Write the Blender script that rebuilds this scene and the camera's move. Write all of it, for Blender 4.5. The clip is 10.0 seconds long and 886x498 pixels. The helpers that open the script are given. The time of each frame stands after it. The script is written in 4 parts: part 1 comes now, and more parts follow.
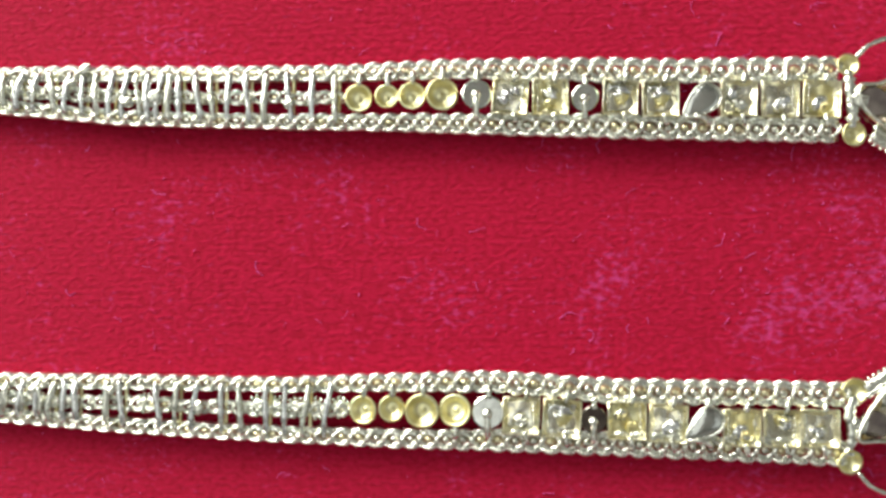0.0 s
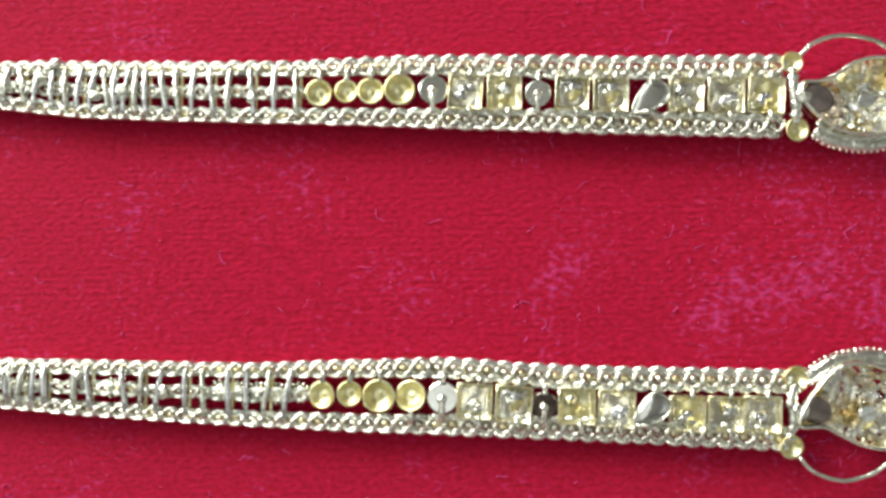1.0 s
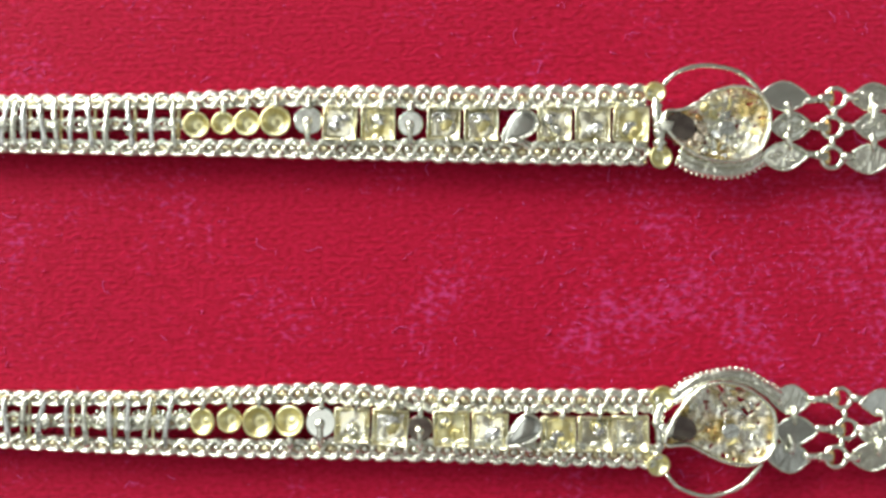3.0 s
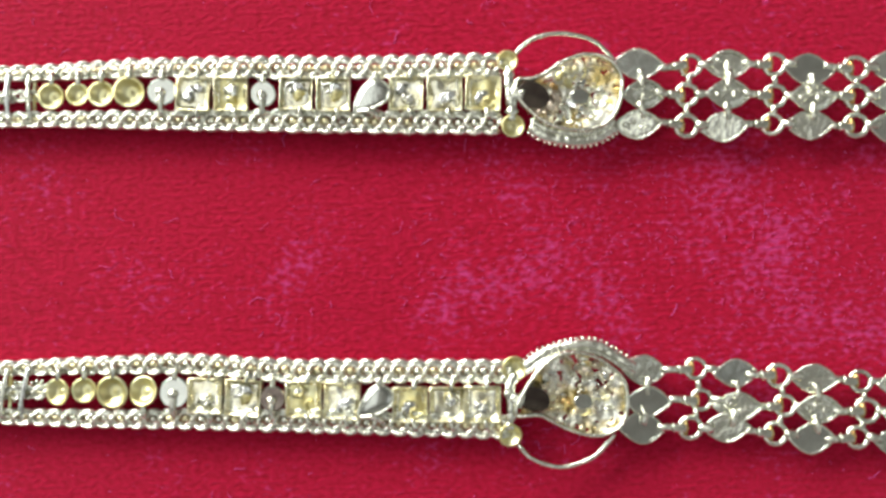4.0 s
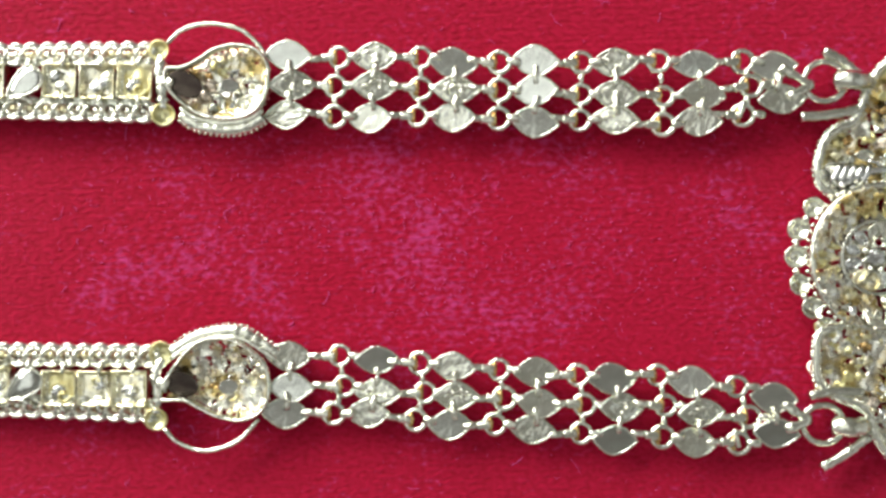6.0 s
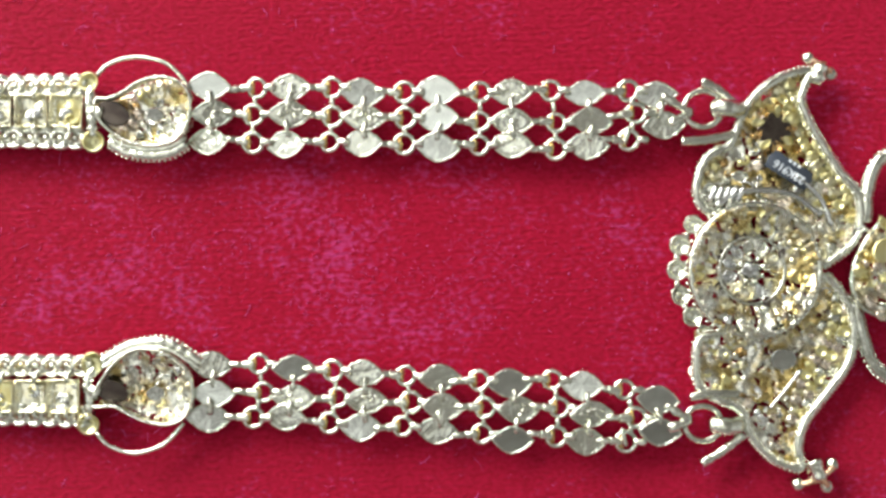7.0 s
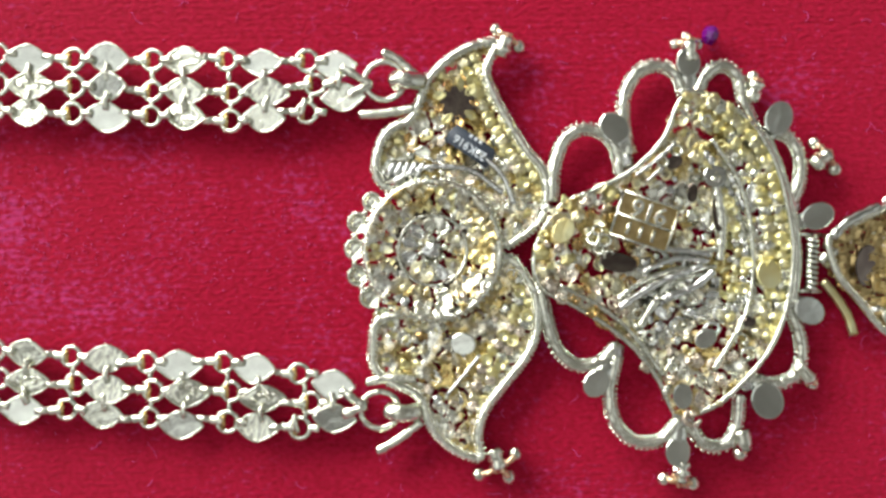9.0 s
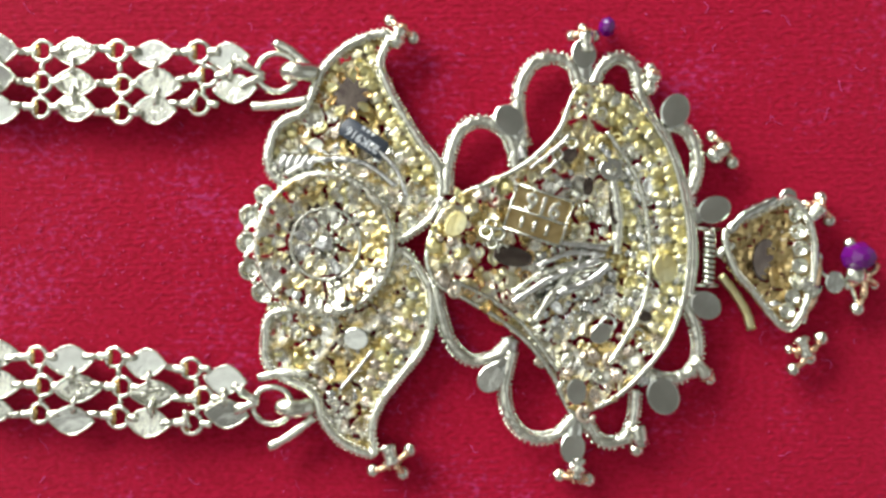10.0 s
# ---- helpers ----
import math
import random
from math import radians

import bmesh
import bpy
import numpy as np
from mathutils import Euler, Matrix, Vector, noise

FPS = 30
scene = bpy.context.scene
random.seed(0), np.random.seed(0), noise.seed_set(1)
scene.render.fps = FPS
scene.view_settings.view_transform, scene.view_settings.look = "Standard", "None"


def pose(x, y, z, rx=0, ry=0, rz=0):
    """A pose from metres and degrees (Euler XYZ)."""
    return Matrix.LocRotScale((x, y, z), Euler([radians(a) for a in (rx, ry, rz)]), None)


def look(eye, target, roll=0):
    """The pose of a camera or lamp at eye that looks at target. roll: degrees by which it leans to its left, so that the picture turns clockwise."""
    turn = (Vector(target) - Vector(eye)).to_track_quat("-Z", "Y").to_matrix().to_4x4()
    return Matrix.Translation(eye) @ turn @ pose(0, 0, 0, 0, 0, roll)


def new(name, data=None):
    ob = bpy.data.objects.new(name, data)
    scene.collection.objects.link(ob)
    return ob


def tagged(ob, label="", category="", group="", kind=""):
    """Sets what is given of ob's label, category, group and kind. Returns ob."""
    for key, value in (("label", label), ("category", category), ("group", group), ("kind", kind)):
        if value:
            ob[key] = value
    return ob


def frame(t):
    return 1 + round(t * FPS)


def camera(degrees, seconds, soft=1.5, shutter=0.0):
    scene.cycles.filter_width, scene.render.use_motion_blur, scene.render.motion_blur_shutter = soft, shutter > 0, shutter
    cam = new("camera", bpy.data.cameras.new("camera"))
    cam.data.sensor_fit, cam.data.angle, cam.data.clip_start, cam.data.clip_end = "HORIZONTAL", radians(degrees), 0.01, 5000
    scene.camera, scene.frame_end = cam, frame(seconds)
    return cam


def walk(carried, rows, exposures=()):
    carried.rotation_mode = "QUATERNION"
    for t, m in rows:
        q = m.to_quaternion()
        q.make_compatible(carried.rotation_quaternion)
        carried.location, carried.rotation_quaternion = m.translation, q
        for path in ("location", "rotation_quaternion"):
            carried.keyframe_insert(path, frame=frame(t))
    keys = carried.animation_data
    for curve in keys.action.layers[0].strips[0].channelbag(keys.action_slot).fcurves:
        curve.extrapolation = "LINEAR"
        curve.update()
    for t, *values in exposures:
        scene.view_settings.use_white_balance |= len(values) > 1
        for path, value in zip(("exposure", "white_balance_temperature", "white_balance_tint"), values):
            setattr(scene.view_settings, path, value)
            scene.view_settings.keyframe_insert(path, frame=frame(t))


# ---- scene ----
cam = camera(62.0, 10.0, soft=3.0)
# seconds, eye, turn: the camera hangs over the cloth and slides along the necklace
PATH = [
    (0, 0.00511, -0.00190, 0.10395, 1.013, 2.276, 1.298),
    (0.5, 0.00860, -0.00303, 0.10537, 0.943, 2.168, 1.612),
    (1, 0.01138, -0.00295, 0.10698, 0.914, 2.278, 1.534),
    (1.5, 0.01852, -0.00306, 0.10581, 0.802, 2.379, 1.725),
    (2, 0.02120, -0.00506, 0.11013, 1.116, 2.115, 2.081),
    (2.2, 0.02262, -0.00299, 0.10957, 0.903, 1.725, 1.603),
    (3.3, 0.03244, 0.00166, 0.10860, 0.720, 0.966, 0.705),
    (3.5, 0.03962, 0.00072, 0.10731, 0.924, 1.458, 0.648),
    (4, 0.04978, -0.00218, 0.10812, 0.578, 1.924, 0.672),
    (4.5, 0.06230, -0.00493, 0.10960, 0.320, 1.818, 0.906),
    (5, 0.07283, -0.00428, 0.10989, 0.314, 2.102, 1.166),
    (5.5, 0.08471, -0.00238, 0.10885, 0.252, 1.672, 1.091),
    (6, 0.09907, -0.00257, 0.10848, 0.341, 1.184, 1.367),
    (6.2, 0.10245, 0.00035, 0.10983, -0.074, 0.941, 1.154),
    (7.3, 0.11708, 0.00035, 0.11961, 0.261, 0.513, 1.021),
    (7.5, 0.12196, 0.00099, 0.12066, 0.251, 1.118, 1.121),
    (8, 0.13616, -0.00239, 0.11697, 0.662, 0.732, 1.484),
    (8.5, 0.14835, -0.00297, 0.11405, 0.531, 0.375, 1.650),
    (9, 0.16055, -0.00176, 0.11173, 0.154, 0.209, 1.725),
    (9.5, 0.16892, -0.00315, 0.11182, 0.395, 0.097, 1.904),
    (10, 0.17592, -0.00192, 0.11046, 0.003, 0.072, 1.775),
]
walk(cam, [(t, pose(x, y, z, rx, ry, rz)) for t, x, y, z, rx, ry, rz in PATH])

# ---- light ----
world = bpy.data.worlds.new("room_dark")
world.use_nodes = True
scene.world = world
world.node_tree.nodes["Background"].inputs[0].default_value = (0.9, 0.95, 1.0, 1)
world.node_tree.nodes["Background"].inputs[1].default_value = 0.05
scene.view_settings.exposure = 0.1


def area(name, eye, target, sx, sy, watts, colour):
    data = bpy.data.lights.new(name, "AREA")
    data.shape, data.size, data.size_y, data.energy, data.color = "RECTANGLE", sx, sy, watts, colour
    ob = new(name, data)
    ob.matrix_world = look(eye, target)
    return ob


area("tube_light", (-0.85, 0.95, 0.54), (0.08, 0, 0), 1.6, 0.55, 45, (0.99, 1.0, 0.95))
area("ceiling_light", (-0.80, 0.30, 1.72), (-0.80, 0.301, 0), 1.5, 2.4, 10.5, (0.96, 1.0, 0.98))
# added weak fill from the right for the metal's reflections; no window there
area("side_fill_light", (1.45, -0.35, 0.95), (0.1, 0, 0), 1.2, 1.0, 1.5, (0.90, 0.97, 1.0))

# ---- materials ----
MM = 0.001


def nodes_of(name):
    mat = bpy.data.materials.new(name)
    mat.use_nodes = True
    nt = mat.node_tree
    return mat, nt, nt.nodes["Principled BSDF"], nt.nodes.new, nt.links.new


def metal(name, colour, dull, rough, grain=2500.0, bump=0.15, smear=700.0, hammer=0.0, spread=0.15):
    """A metal with fine grain and patchy tarnish, on the openwork sheets also painted shade; dull is the colour of the
    patches, hammer the unevenness of the surface.
    """
    mat, nt, bsdf, add, link = nodes_of(name)
    co = add("ShaderNodeTexCoord")
    n1, n2 = add("ShaderNodeTexNoise"), add("ShaderNodeTexNoise")
    n1.inputs["Scale"].default_value, n1.inputs["Detail"].default_value = grain, 3
    n2.inputs["Scale"].default_value, n2.inputs["Detail"].default_value = smear, 4
    info = add("ShaderNodeObjectInfo")
    ramp = add("ShaderNodeValToRGB")
    ramp.color_ramp.elements[0].position, ramp.color_ramp.elements[0].color = 0.5 - spread, (*dull, 1)
    ramp.color_ramp.elements[1].position, ramp.color_ramp.elements[1].color = 0.5 + spread, (*colour, 1)
    rr = add("ShaderNodeMapRange")
    rr.inputs["To Min"].default_value, rr.inputs["To Max"].default_value = rough * 0.7, rough * 1.4
    bp = add("ShaderNodeBump")
    bp.inputs["Strength"].default_value, bp.inputs["Distance"].default_value = bump, 0.0002
    hsv = add("ShaderNodeHueSaturation")
    val = add("ShaderNodeMapRange")
    val.inputs["To Min"].default_value, val.inputs["To Max"].default_value = 0.82, 1.05
    link(co.outputs["Object"], n1.inputs["Vector"])
    link(co.outputs["Object"], n2.inputs["Vector"])
    link(n2.outputs[0], ramp.inputs[0])
    link(info.outputs["Random"], val.inputs["Value"])
    link(val.outputs[0], hsv.inputs["Value"])
    link(ramp.outputs[0], hsv.inputs["Color"])
    link(hsv.outputs[0], bsdf.inputs["Base Color"])
    link(n1.outputs[0], rr.inputs["Value"])
    link(rr.outputs[0], bsdf.inputs["Roughness"])
    link(n1.outputs[0], bp.inputs["Height"])
    dents = add("ShaderNodeBump")
    dents.inputs["Strength"].default_value, dents.inputs["Distance"].default_value = hammer, 0.0004
    link(n2.outputs[0], dents.inputs["Height"])
    link(dents.outputs[0], bp.inputs["Normal"])
    link(bp.outputs[0], bsdf.inputs["Normal"])
    bsdf.inputs["Metallic"].default_value = 1.0
    return mat


GOLD = metal("polished_pale_gold", (0.90, 0.91, 0.81), (0.79, 0.79, 0.67), 0.21, hammer=0.8)
RAIL = metal("satin_pale_gold", (0.92, 0.93, 0.84), (0.82, 0.82, 0.70), 0.27, bump=0.2, hammer=0.5)
YELLOW = metal("matte_yellow_gold", (0.92, 0.89, 0.55), (0.86, 0.75, 0.34), 0.36, bump=0.2, smear=450, hammer=0.4)
SHEET = metal("cast_gold", (0.93, 0.91, 0.72), (0.88, 0.79, 0.46), 0.28, grain=1800, bump=0.3, smear=350, hammer=0.5)
PLAQUE = metal("brushed_white_gold", (0.76, 0.78, 0.72), (0.62, 0.63, 0.58), 0.19, grain=1800, bump=0.16, smear=300, hammer=0.35)
SILVER = metal("bright_solder", (0.92, 0.93, 0.90), (0.78, 0.79, 0.77), 0.21, bump=0.15, smear=500, hammer=0.7)
ROSE = metal("reddish_gold", (0.95, 0.74, 0.52), (0.82, 0.54, 0.32), 0.27)
BLUSH = metal("pinkish_pale_gold", (0.94, 0.86, 0.75), (0.90, 0.76, 0.60), 0.26, hammer=0.4)
ANTIQUE = metal("antique_gold", (0.62, 0.48, 0.24), (0.44, 0.32, 0.14), 0.34)
FOIL = metal("bright_gold_foil", (0.95, 0.94, 0.82), (0.92, 0.86, 0.60), 0.22, smear=450, hammer=0.6)
# deep yellow metal; among the lumps it also paints brown shading and bounced light
AMBER = metal("deep_yellow_gold", (0.85, 0.62, 0.28), (0.55, 0.32, 0.12), 0.25)
# patchy tone of the casting; its brown also paints shade between the lumps
DEEP_SHADED = metal("patchy_shaded_gold", (0.94, 0.93, 0.82), (0.72, 0.55, 0.22), 0.27, grain=1800, bump=0.4, smear=230, hammer=0.3, spread=0.08)
# dark base colour stands in for the camera mirrored in smooth gold
DARK_REFLECTION = metal("gold_with_dark_reflection", (0.24, 0.20, 0.17), (0.13, 0.10, 0.09), 0.18, bump=0.05)


def cloth_material():
    mat, nt, bsdf, add, link = nodes_of("red_velvet")
    co = add("ShaderNodeTexCoord")
    big, mid, fine = add("ShaderNodeTexNoise"), add("ShaderNodeTexNoise"), add("ShaderNodeTexNoise")
    thread = add("ShaderNodeMapping")
    thread.inputs["Scale"].default_value = (0.85, 1.15, 1.0)
    link(co.outputs["Object"], thread.inputs["Vector"])
    for n, s, d in ((big, 60, 4), (mid, 1300, 5), (fine, 1000, 4)):
        n.inputs["Scale"].default_value, n.inputs["Detail"].default_value = s, d
        link((co.outputs["Object"] if n is big else thread.outputs[0]), n.inputs["Vector"])
    ribs = add("ShaderNodeTexWave")
    ribs.wave_type, ribs.bands_direction = "BANDS", "Y"
    ribs.inputs["Scale"].default_value, ribs.inputs["Distortion"].default_value = 330, 4.5
    ribs.inputs["Detail"].default_value, ribs.inputs["Detail Scale"].default_value = 2, 2.5
    turn = add("ShaderNodeMapping")
    turn.inputs["Rotation"].default_value = (0, 0, radians(-2.5))
    link(co.outputs["Object"], turn.inputs["Vector"])
    link(turn.outputs[0], ribs.inputs["Vector"])
    ramp = add("ShaderNodeValToRGB")
    ramp.color_ramp.elements[0].position, ramp.color_ramp.elements[0].color = 0.34, (0.285, 0.0012, 0.016, 1)
    ramp.color_ramp.elements[1].position, ramp.color_ramp.elements[1].color = 0.78, (0.445, 0.0050, 0.041, 1)
    weave = add("ShaderNodeMath")
    weave.operation = "MULTIPLY_ADD"
    weave.inputs[1].default_value = 0.06
    link(ribs.outputs["Fac"], weave.inputs[0])
    link(mid.outputs[0], weave.inputs[2])
    link(weave.outputs[0], ramp.inputs[0])
    # lilac dust caught in the pile, thick in a few patches
    gate = add("ShaderNodeMath")
    gate.operation = "MULTIPLY_ADD"
    gate.inputs[1].default_value, gate.inputs[2].default_value = 0.8, 0.0
    link(big.outputs[0], gate.inputs[0])
    sumn = add("ShaderNodeMath")
    sumn.operation = "ADD"
    link(gate.outputs[0], sumn.inputs[0])
    link(fine.outputs[0], sumn.inputs[1])
    # the dustiest stretch of the cloth lies between the two chains
    place, spot = add("ShaderNodeMapping"), add("ShaderNodeTexGradient")
    place.vector_type, spot.gradient_type = "TEXTURE", "SPHERICAL"
    place.inputs["Location"].default_value = (0.090, -0.002, 0)
    place.inputs["Scale"].default_value = (0.070, 0.026, 1)
    link(co.outputs["Object"], place.inputs["Vector"])
    link(place.outputs[0], spot.inputs["Vector"])
    thick = add("ShaderNodeMath")
    thick.operation = "MULTIPLY_ADD"
    thick.inputs[1].default_value = 0.16
    link(spot.outputs["Fac"], thick.inputs[0])
    link(sumn.outputs[0], thick.inputs[2])
    dust = add("ShaderNodeMapRange")
    dust.inputs["From Min"].default_value, dust.inputs["From Max"].default_value = 1.02, 1.50
    link(thick.outputs[0], dust.inputs["Value"])
    mix = add("ShaderNodeMix")
    mix.data_type = "RGBA"
    mix.inputs["B"].default_value = (0.56, 0.06, 0.26, 1)
    link(dust.outputs[0], mix.inputs["Factor"])
    link(ramp.outputs[0], mix.inputs["A"])
    link(mix.outputs["Result"], bsdf.inputs["Base Color"])
    hs = add("ShaderNodeMath")
    hs.operation = "MULTIPLY_ADD"
    hs.inputs[1].default_value = 0.10
    link(ribs.outputs["Fac"], hs.inputs[0])
    link(mid.outputs[0], hs.inputs[2])
    bp = add("ShaderNodeBump")
    bp.inputs["Strength"].default_value, bp.inputs["Distance"].default_value = 0.6, 0.0004
    link(hs.outputs[0], bp.inputs["Height"])
    link(bp.outputs[0], bsdf.inputs["Normal"])
    bsdf.inputs["Roughness"].default_value = 0.9
    bsdf.inputs["Specular IOR Level"].default_value = 0.15
    bsdf.inputs["Sheen Weight"].default_value = 0.25
    bsdf.inputs["Sheen Tint"].default_value = (1.0, 0.25, 0.45, 1)
    return mat


def plain(name, colour, rough, scale=30.0, vary=0.15):
    mat, nt, bsdf, add, link = nodes_of(name)
    co, n, ramp = add("ShaderNodeTexCoord"), add("ShaderNodeTexNoise"), add("ShaderNodeValToRGB")
    n.inputs["Scale"].default_value, n.inputs["Detail"].default_value = scale, 5
    ramp.color_ramp.elements[0].color = (*[c * (1 - vary) for c in colour], 1)
    ramp.color_ramp.elements[1].color = (*[min(1, c * (1 + vary)) for c in colour], 1)
    link(co.outputs["Object"], n.inputs["Vector"])
    link(n.outputs[0], ramp.inputs[0])
    link(ramp.outputs[0], bsdf.inputs["Base Color"])
    bsdf.inputs["Roughness"].default_value = rough
    return mat


VELVET = cloth_material()
LINT = plain("lilac_lint", (0.56, 0.06, 0.28), 0.8, 500)
WALL = plain("wall_paint", (0.42, 0.42, 0.41), 0.8, 6, 0.05)
FLOOR = plain("floor_stone", (0.35, 0.33, 0.30), 0.5, 8)
WOOD = plain("table_wood", (0.22, 0.13, 0.07), 0.4, 12, 0.3)
INK = plain("dark_stamp", (0.05, 0.06, 0.08), 0.35, 400)
PRINT = plain("stamp_print", (0.75, 0.80, 0.85), 0.4, 400)


def stone_material():
    mat, nt, bsdf, add, link = nodes_of("purple_stone")
    bsdf.inputs["Base Color"].default_value = (0.18, 0.006, 0.24, 1)
    bsdf.inputs["Roughness"].default_value = 0.12
    bsdf.inputs["Transmission Weight"].default_value = 0.35
    bsdf.inputs["IOR"].default_value = 1.6
    return mat


STONE = stone_material()

# ---- building tools (millimetres) ----


def mesh_of(name, bm, mat, smooth=True):
    for v in bm.verts:
        v.co *= MM
    bmesh.ops.recalc_face_normals(bm, faces=bm.faces)
    me = bpy.data.meshes.new(name)
    bm.to_mesh(me)
    bm.free()
    me.materials.append(mat)
    if smooth:
        me.shade_smooth()
    return me


def thing(name, at, label, category, group=""):
    ob = new(name)
    ob.empty_display_size = 0.005
    ob.location = (at[0] * MM, at[1] * MM, 0)
    return tagged(ob, label, category, group)


def under(ob, parent):
    ob.parent = parent
    if parent.data is None:
        ob.matrix_parent_inverse = Matrix.Translation(-parent.location)
    else:
        ob.matrix_parent_inverse = parent.matrix_basis.inverted()
    return ob


def part(name, bm, mat, parent, label="", kind="", smooth=True):
    ob = under(new(name, mesh_of(name, bm, mat, smooth)), parent)
    return tagged(ob, label, kind=kind)


def piece(name, me, parent, x, y, z, rx=0, ry=0, rz=0, s=1.0, label=""):
    """One more object on a shared mesh."""
    ob = new(name, me)
    sc = s if isinstance(s, tuple) else (s, s, s)
    ob.matrix_basis = pose(x * MM, y * MM, z * MM, rx, ry, rz) @ Matrix.Diagonal((*sc, 1))
    return tagged(under(ob, parent), label)


def spline(pts, step=0.5, closed=False):
    """Points along a smooth curve through the given ones."""
    pts = [Vector((p[0], p[1], p[2] if len(p) > 2 else 0)) for p in pts]
    n, out = len(pts), []
    for i in range(n if closed else n - 1):
        a = pts[(i - 1) % n] if closed or i > 0 else pts[0] * 2 - pts[1]
        b, c = pts[i], pts[(i + 1) % n]
        d = pts[(i + 2) % n] if closed or i + 2 < n else c * 2 - b
        k = max(2, int((c - b).length / step))
        for j in range(k):
            t = j / k
            out.append(0.5 * (2 * b + (c - a) * t + (2 * a - 5 * b + 4 * c - d) * t * t + (3 * b - a - 3 * c + d) * t ** 3))
    if not closed:
        out.append(pts[-1])
    return out


def lift(pts, z):
    return [(p[0], p[1], z) for p in pts]


def tube(bm, pts, r, sides=7, closed=False, wob=0.0, flat=1.0):
    """A round bar along points; wob: unevenness of its thickness; flat: height by width."""
    pts = [Vector((p[0], p[1], p[2])) for p in pts]
    n, rings = len(pts), []
    for i, p in enumerate(pts):
        a = pts[(i - 1) % n] if closed or i else p
        b = pts[(i + 1) % n] if closed or i + 1 < n else p
        d = (b - a).normalized() if (b - a).length > 1e-9 else Vector((1, 0, 0))
        side = d.cross(Vector((0, 0, 1)))
        side = side.normalized() if side.length > 1e-3 else Vector((1, 0, 0))
        up = side.cross(d).normalized()
        q = r * (1 + wob * noise.noise(p * 1.7))
        rings.append([bm.verts.new(p + side * q * math.cos(t) + up * q * flat * math.sin(t)) for t in [2 * math.pi * k / sides for k in range(sides)]])
    for i in range(n if closed else n - 1):
        u, v = rings[i], rings[(i + 1) % n]
        for k in range(sides):
            bm.faces.new((u[k], u[(k + 1) % sides], v[(k + 1) % sides], v[k]))
    if not closed:
        bm.faces.new(rings[0])
        bm.faces.new(rings[-1])
    return bm


def lathe(bm, profile, x=0, y=0, z=0, segs=16, stretch=1.0):
    """Turns a list of (radius, height) round a vertical axis."""
    rings = []
    for r, h in profile:
        if r < 1e-6:
            rings.append([bm.verts.new((x, y, z + h))])
        else:
            rings.append([bm.verts.new((x + r * stretch * math.cos(2 * math.pi * k / segs), y + r * math.sin(2 * math.pi * k / segs), z + h)) for k in range(segs)])
    for u, v in zip(rings, rings[1:]):
        for k in range(segs):
            q = [u[k % len(u)], u[(k + 1) % len(u)], v[(k + 1) % len(v)], v[k % len(v)]]
            q = list(dict.fromkeys(q))
            if len(q) > 2:
                bm.faces.new(q)
    return bm


def ball(bm, x, y, z, r, sub=2):
    bmesh.ops.create_icosphere(bm, subdivisions=sub, radius=r, matrix=Matrix.Translation((x, y, z)))
    return bm


def inside(x, y, poly):
    odd = False
    for (x0, y0), (x1, y1) in zip(poly, poly[1:] + poly[:1]):
        if (y0 > y) != (y1 > y) and x < (x1 - x0) * (y - y0) / (y1 - y0) + x0:
            odd = not odd
    return odd


def flat_of(pts):
    return [(p[0], p[1]) for p in pts]


def plate(bm, pts, z, thick, rim=0.12, dome=0.0):
    """A cut plate with rounded edges over an outline."""
    cx, cy = sum(p[0] for p in pts) / len(pts), sum(p[1] for p in pts) / len(pts)
    rows = []
    for k, h in ((1 - rim, 0), (1, thick * 0.3), (1, thick * 0.7), (1 - rim * 0.6, thick), (0.55, thick + dome)):
        rows.append([bm.verts.new((cx + (p[0] - cx) * k, cy + (p[1] - cy) * k, z + h)) for p in pts])
    for u, v in zip(rows, rows[1:]):
        for k in range(len(pts)):
            bm.faces.new((u[k], u[(k + 1) % len(u)], v[(k + 1) % len(u)], v[k]))
    bm.faces.new(rows[0])
    if dome == 0:
        bmesh.ops.delete(bm, geom=rows.pop(), context="VERTS")
        bm.faces.new(rows[-1])
    else:
        top = bm.verts.new((cx, cy, z + thick + dome * 1.2))
        for k in range(len(pts)):
            bm.faces.new((rows[-1][k], rows[-1][(k + 1) % len(pts)], top))
    return bm


def rope(bm, pts, r, beads=0.5, closed=False, side=1, both=False):
    """A soldered wire with a row of fine grains along its outer edge."""
    tube(bm, pts, r, 8, closed, 0.15)
    run, last = 0.0, None
    for i, p in enumerate(pts[:-1]):
        d = (pts[i + 1] - p)
        nrm = Vector((-d.y, d.x, 0)).normalized()
        run += d.length
        if run >= beads:
            run = 0.0
            for s in ((1, -1) if both else (side,)):
                q = p + nrm * (s * r * 0.95) + Vector((0, 0, 0.15 * r))
                ball(bm, q.x, q.y, q.z, beads * 0.52, 1)
    return bm


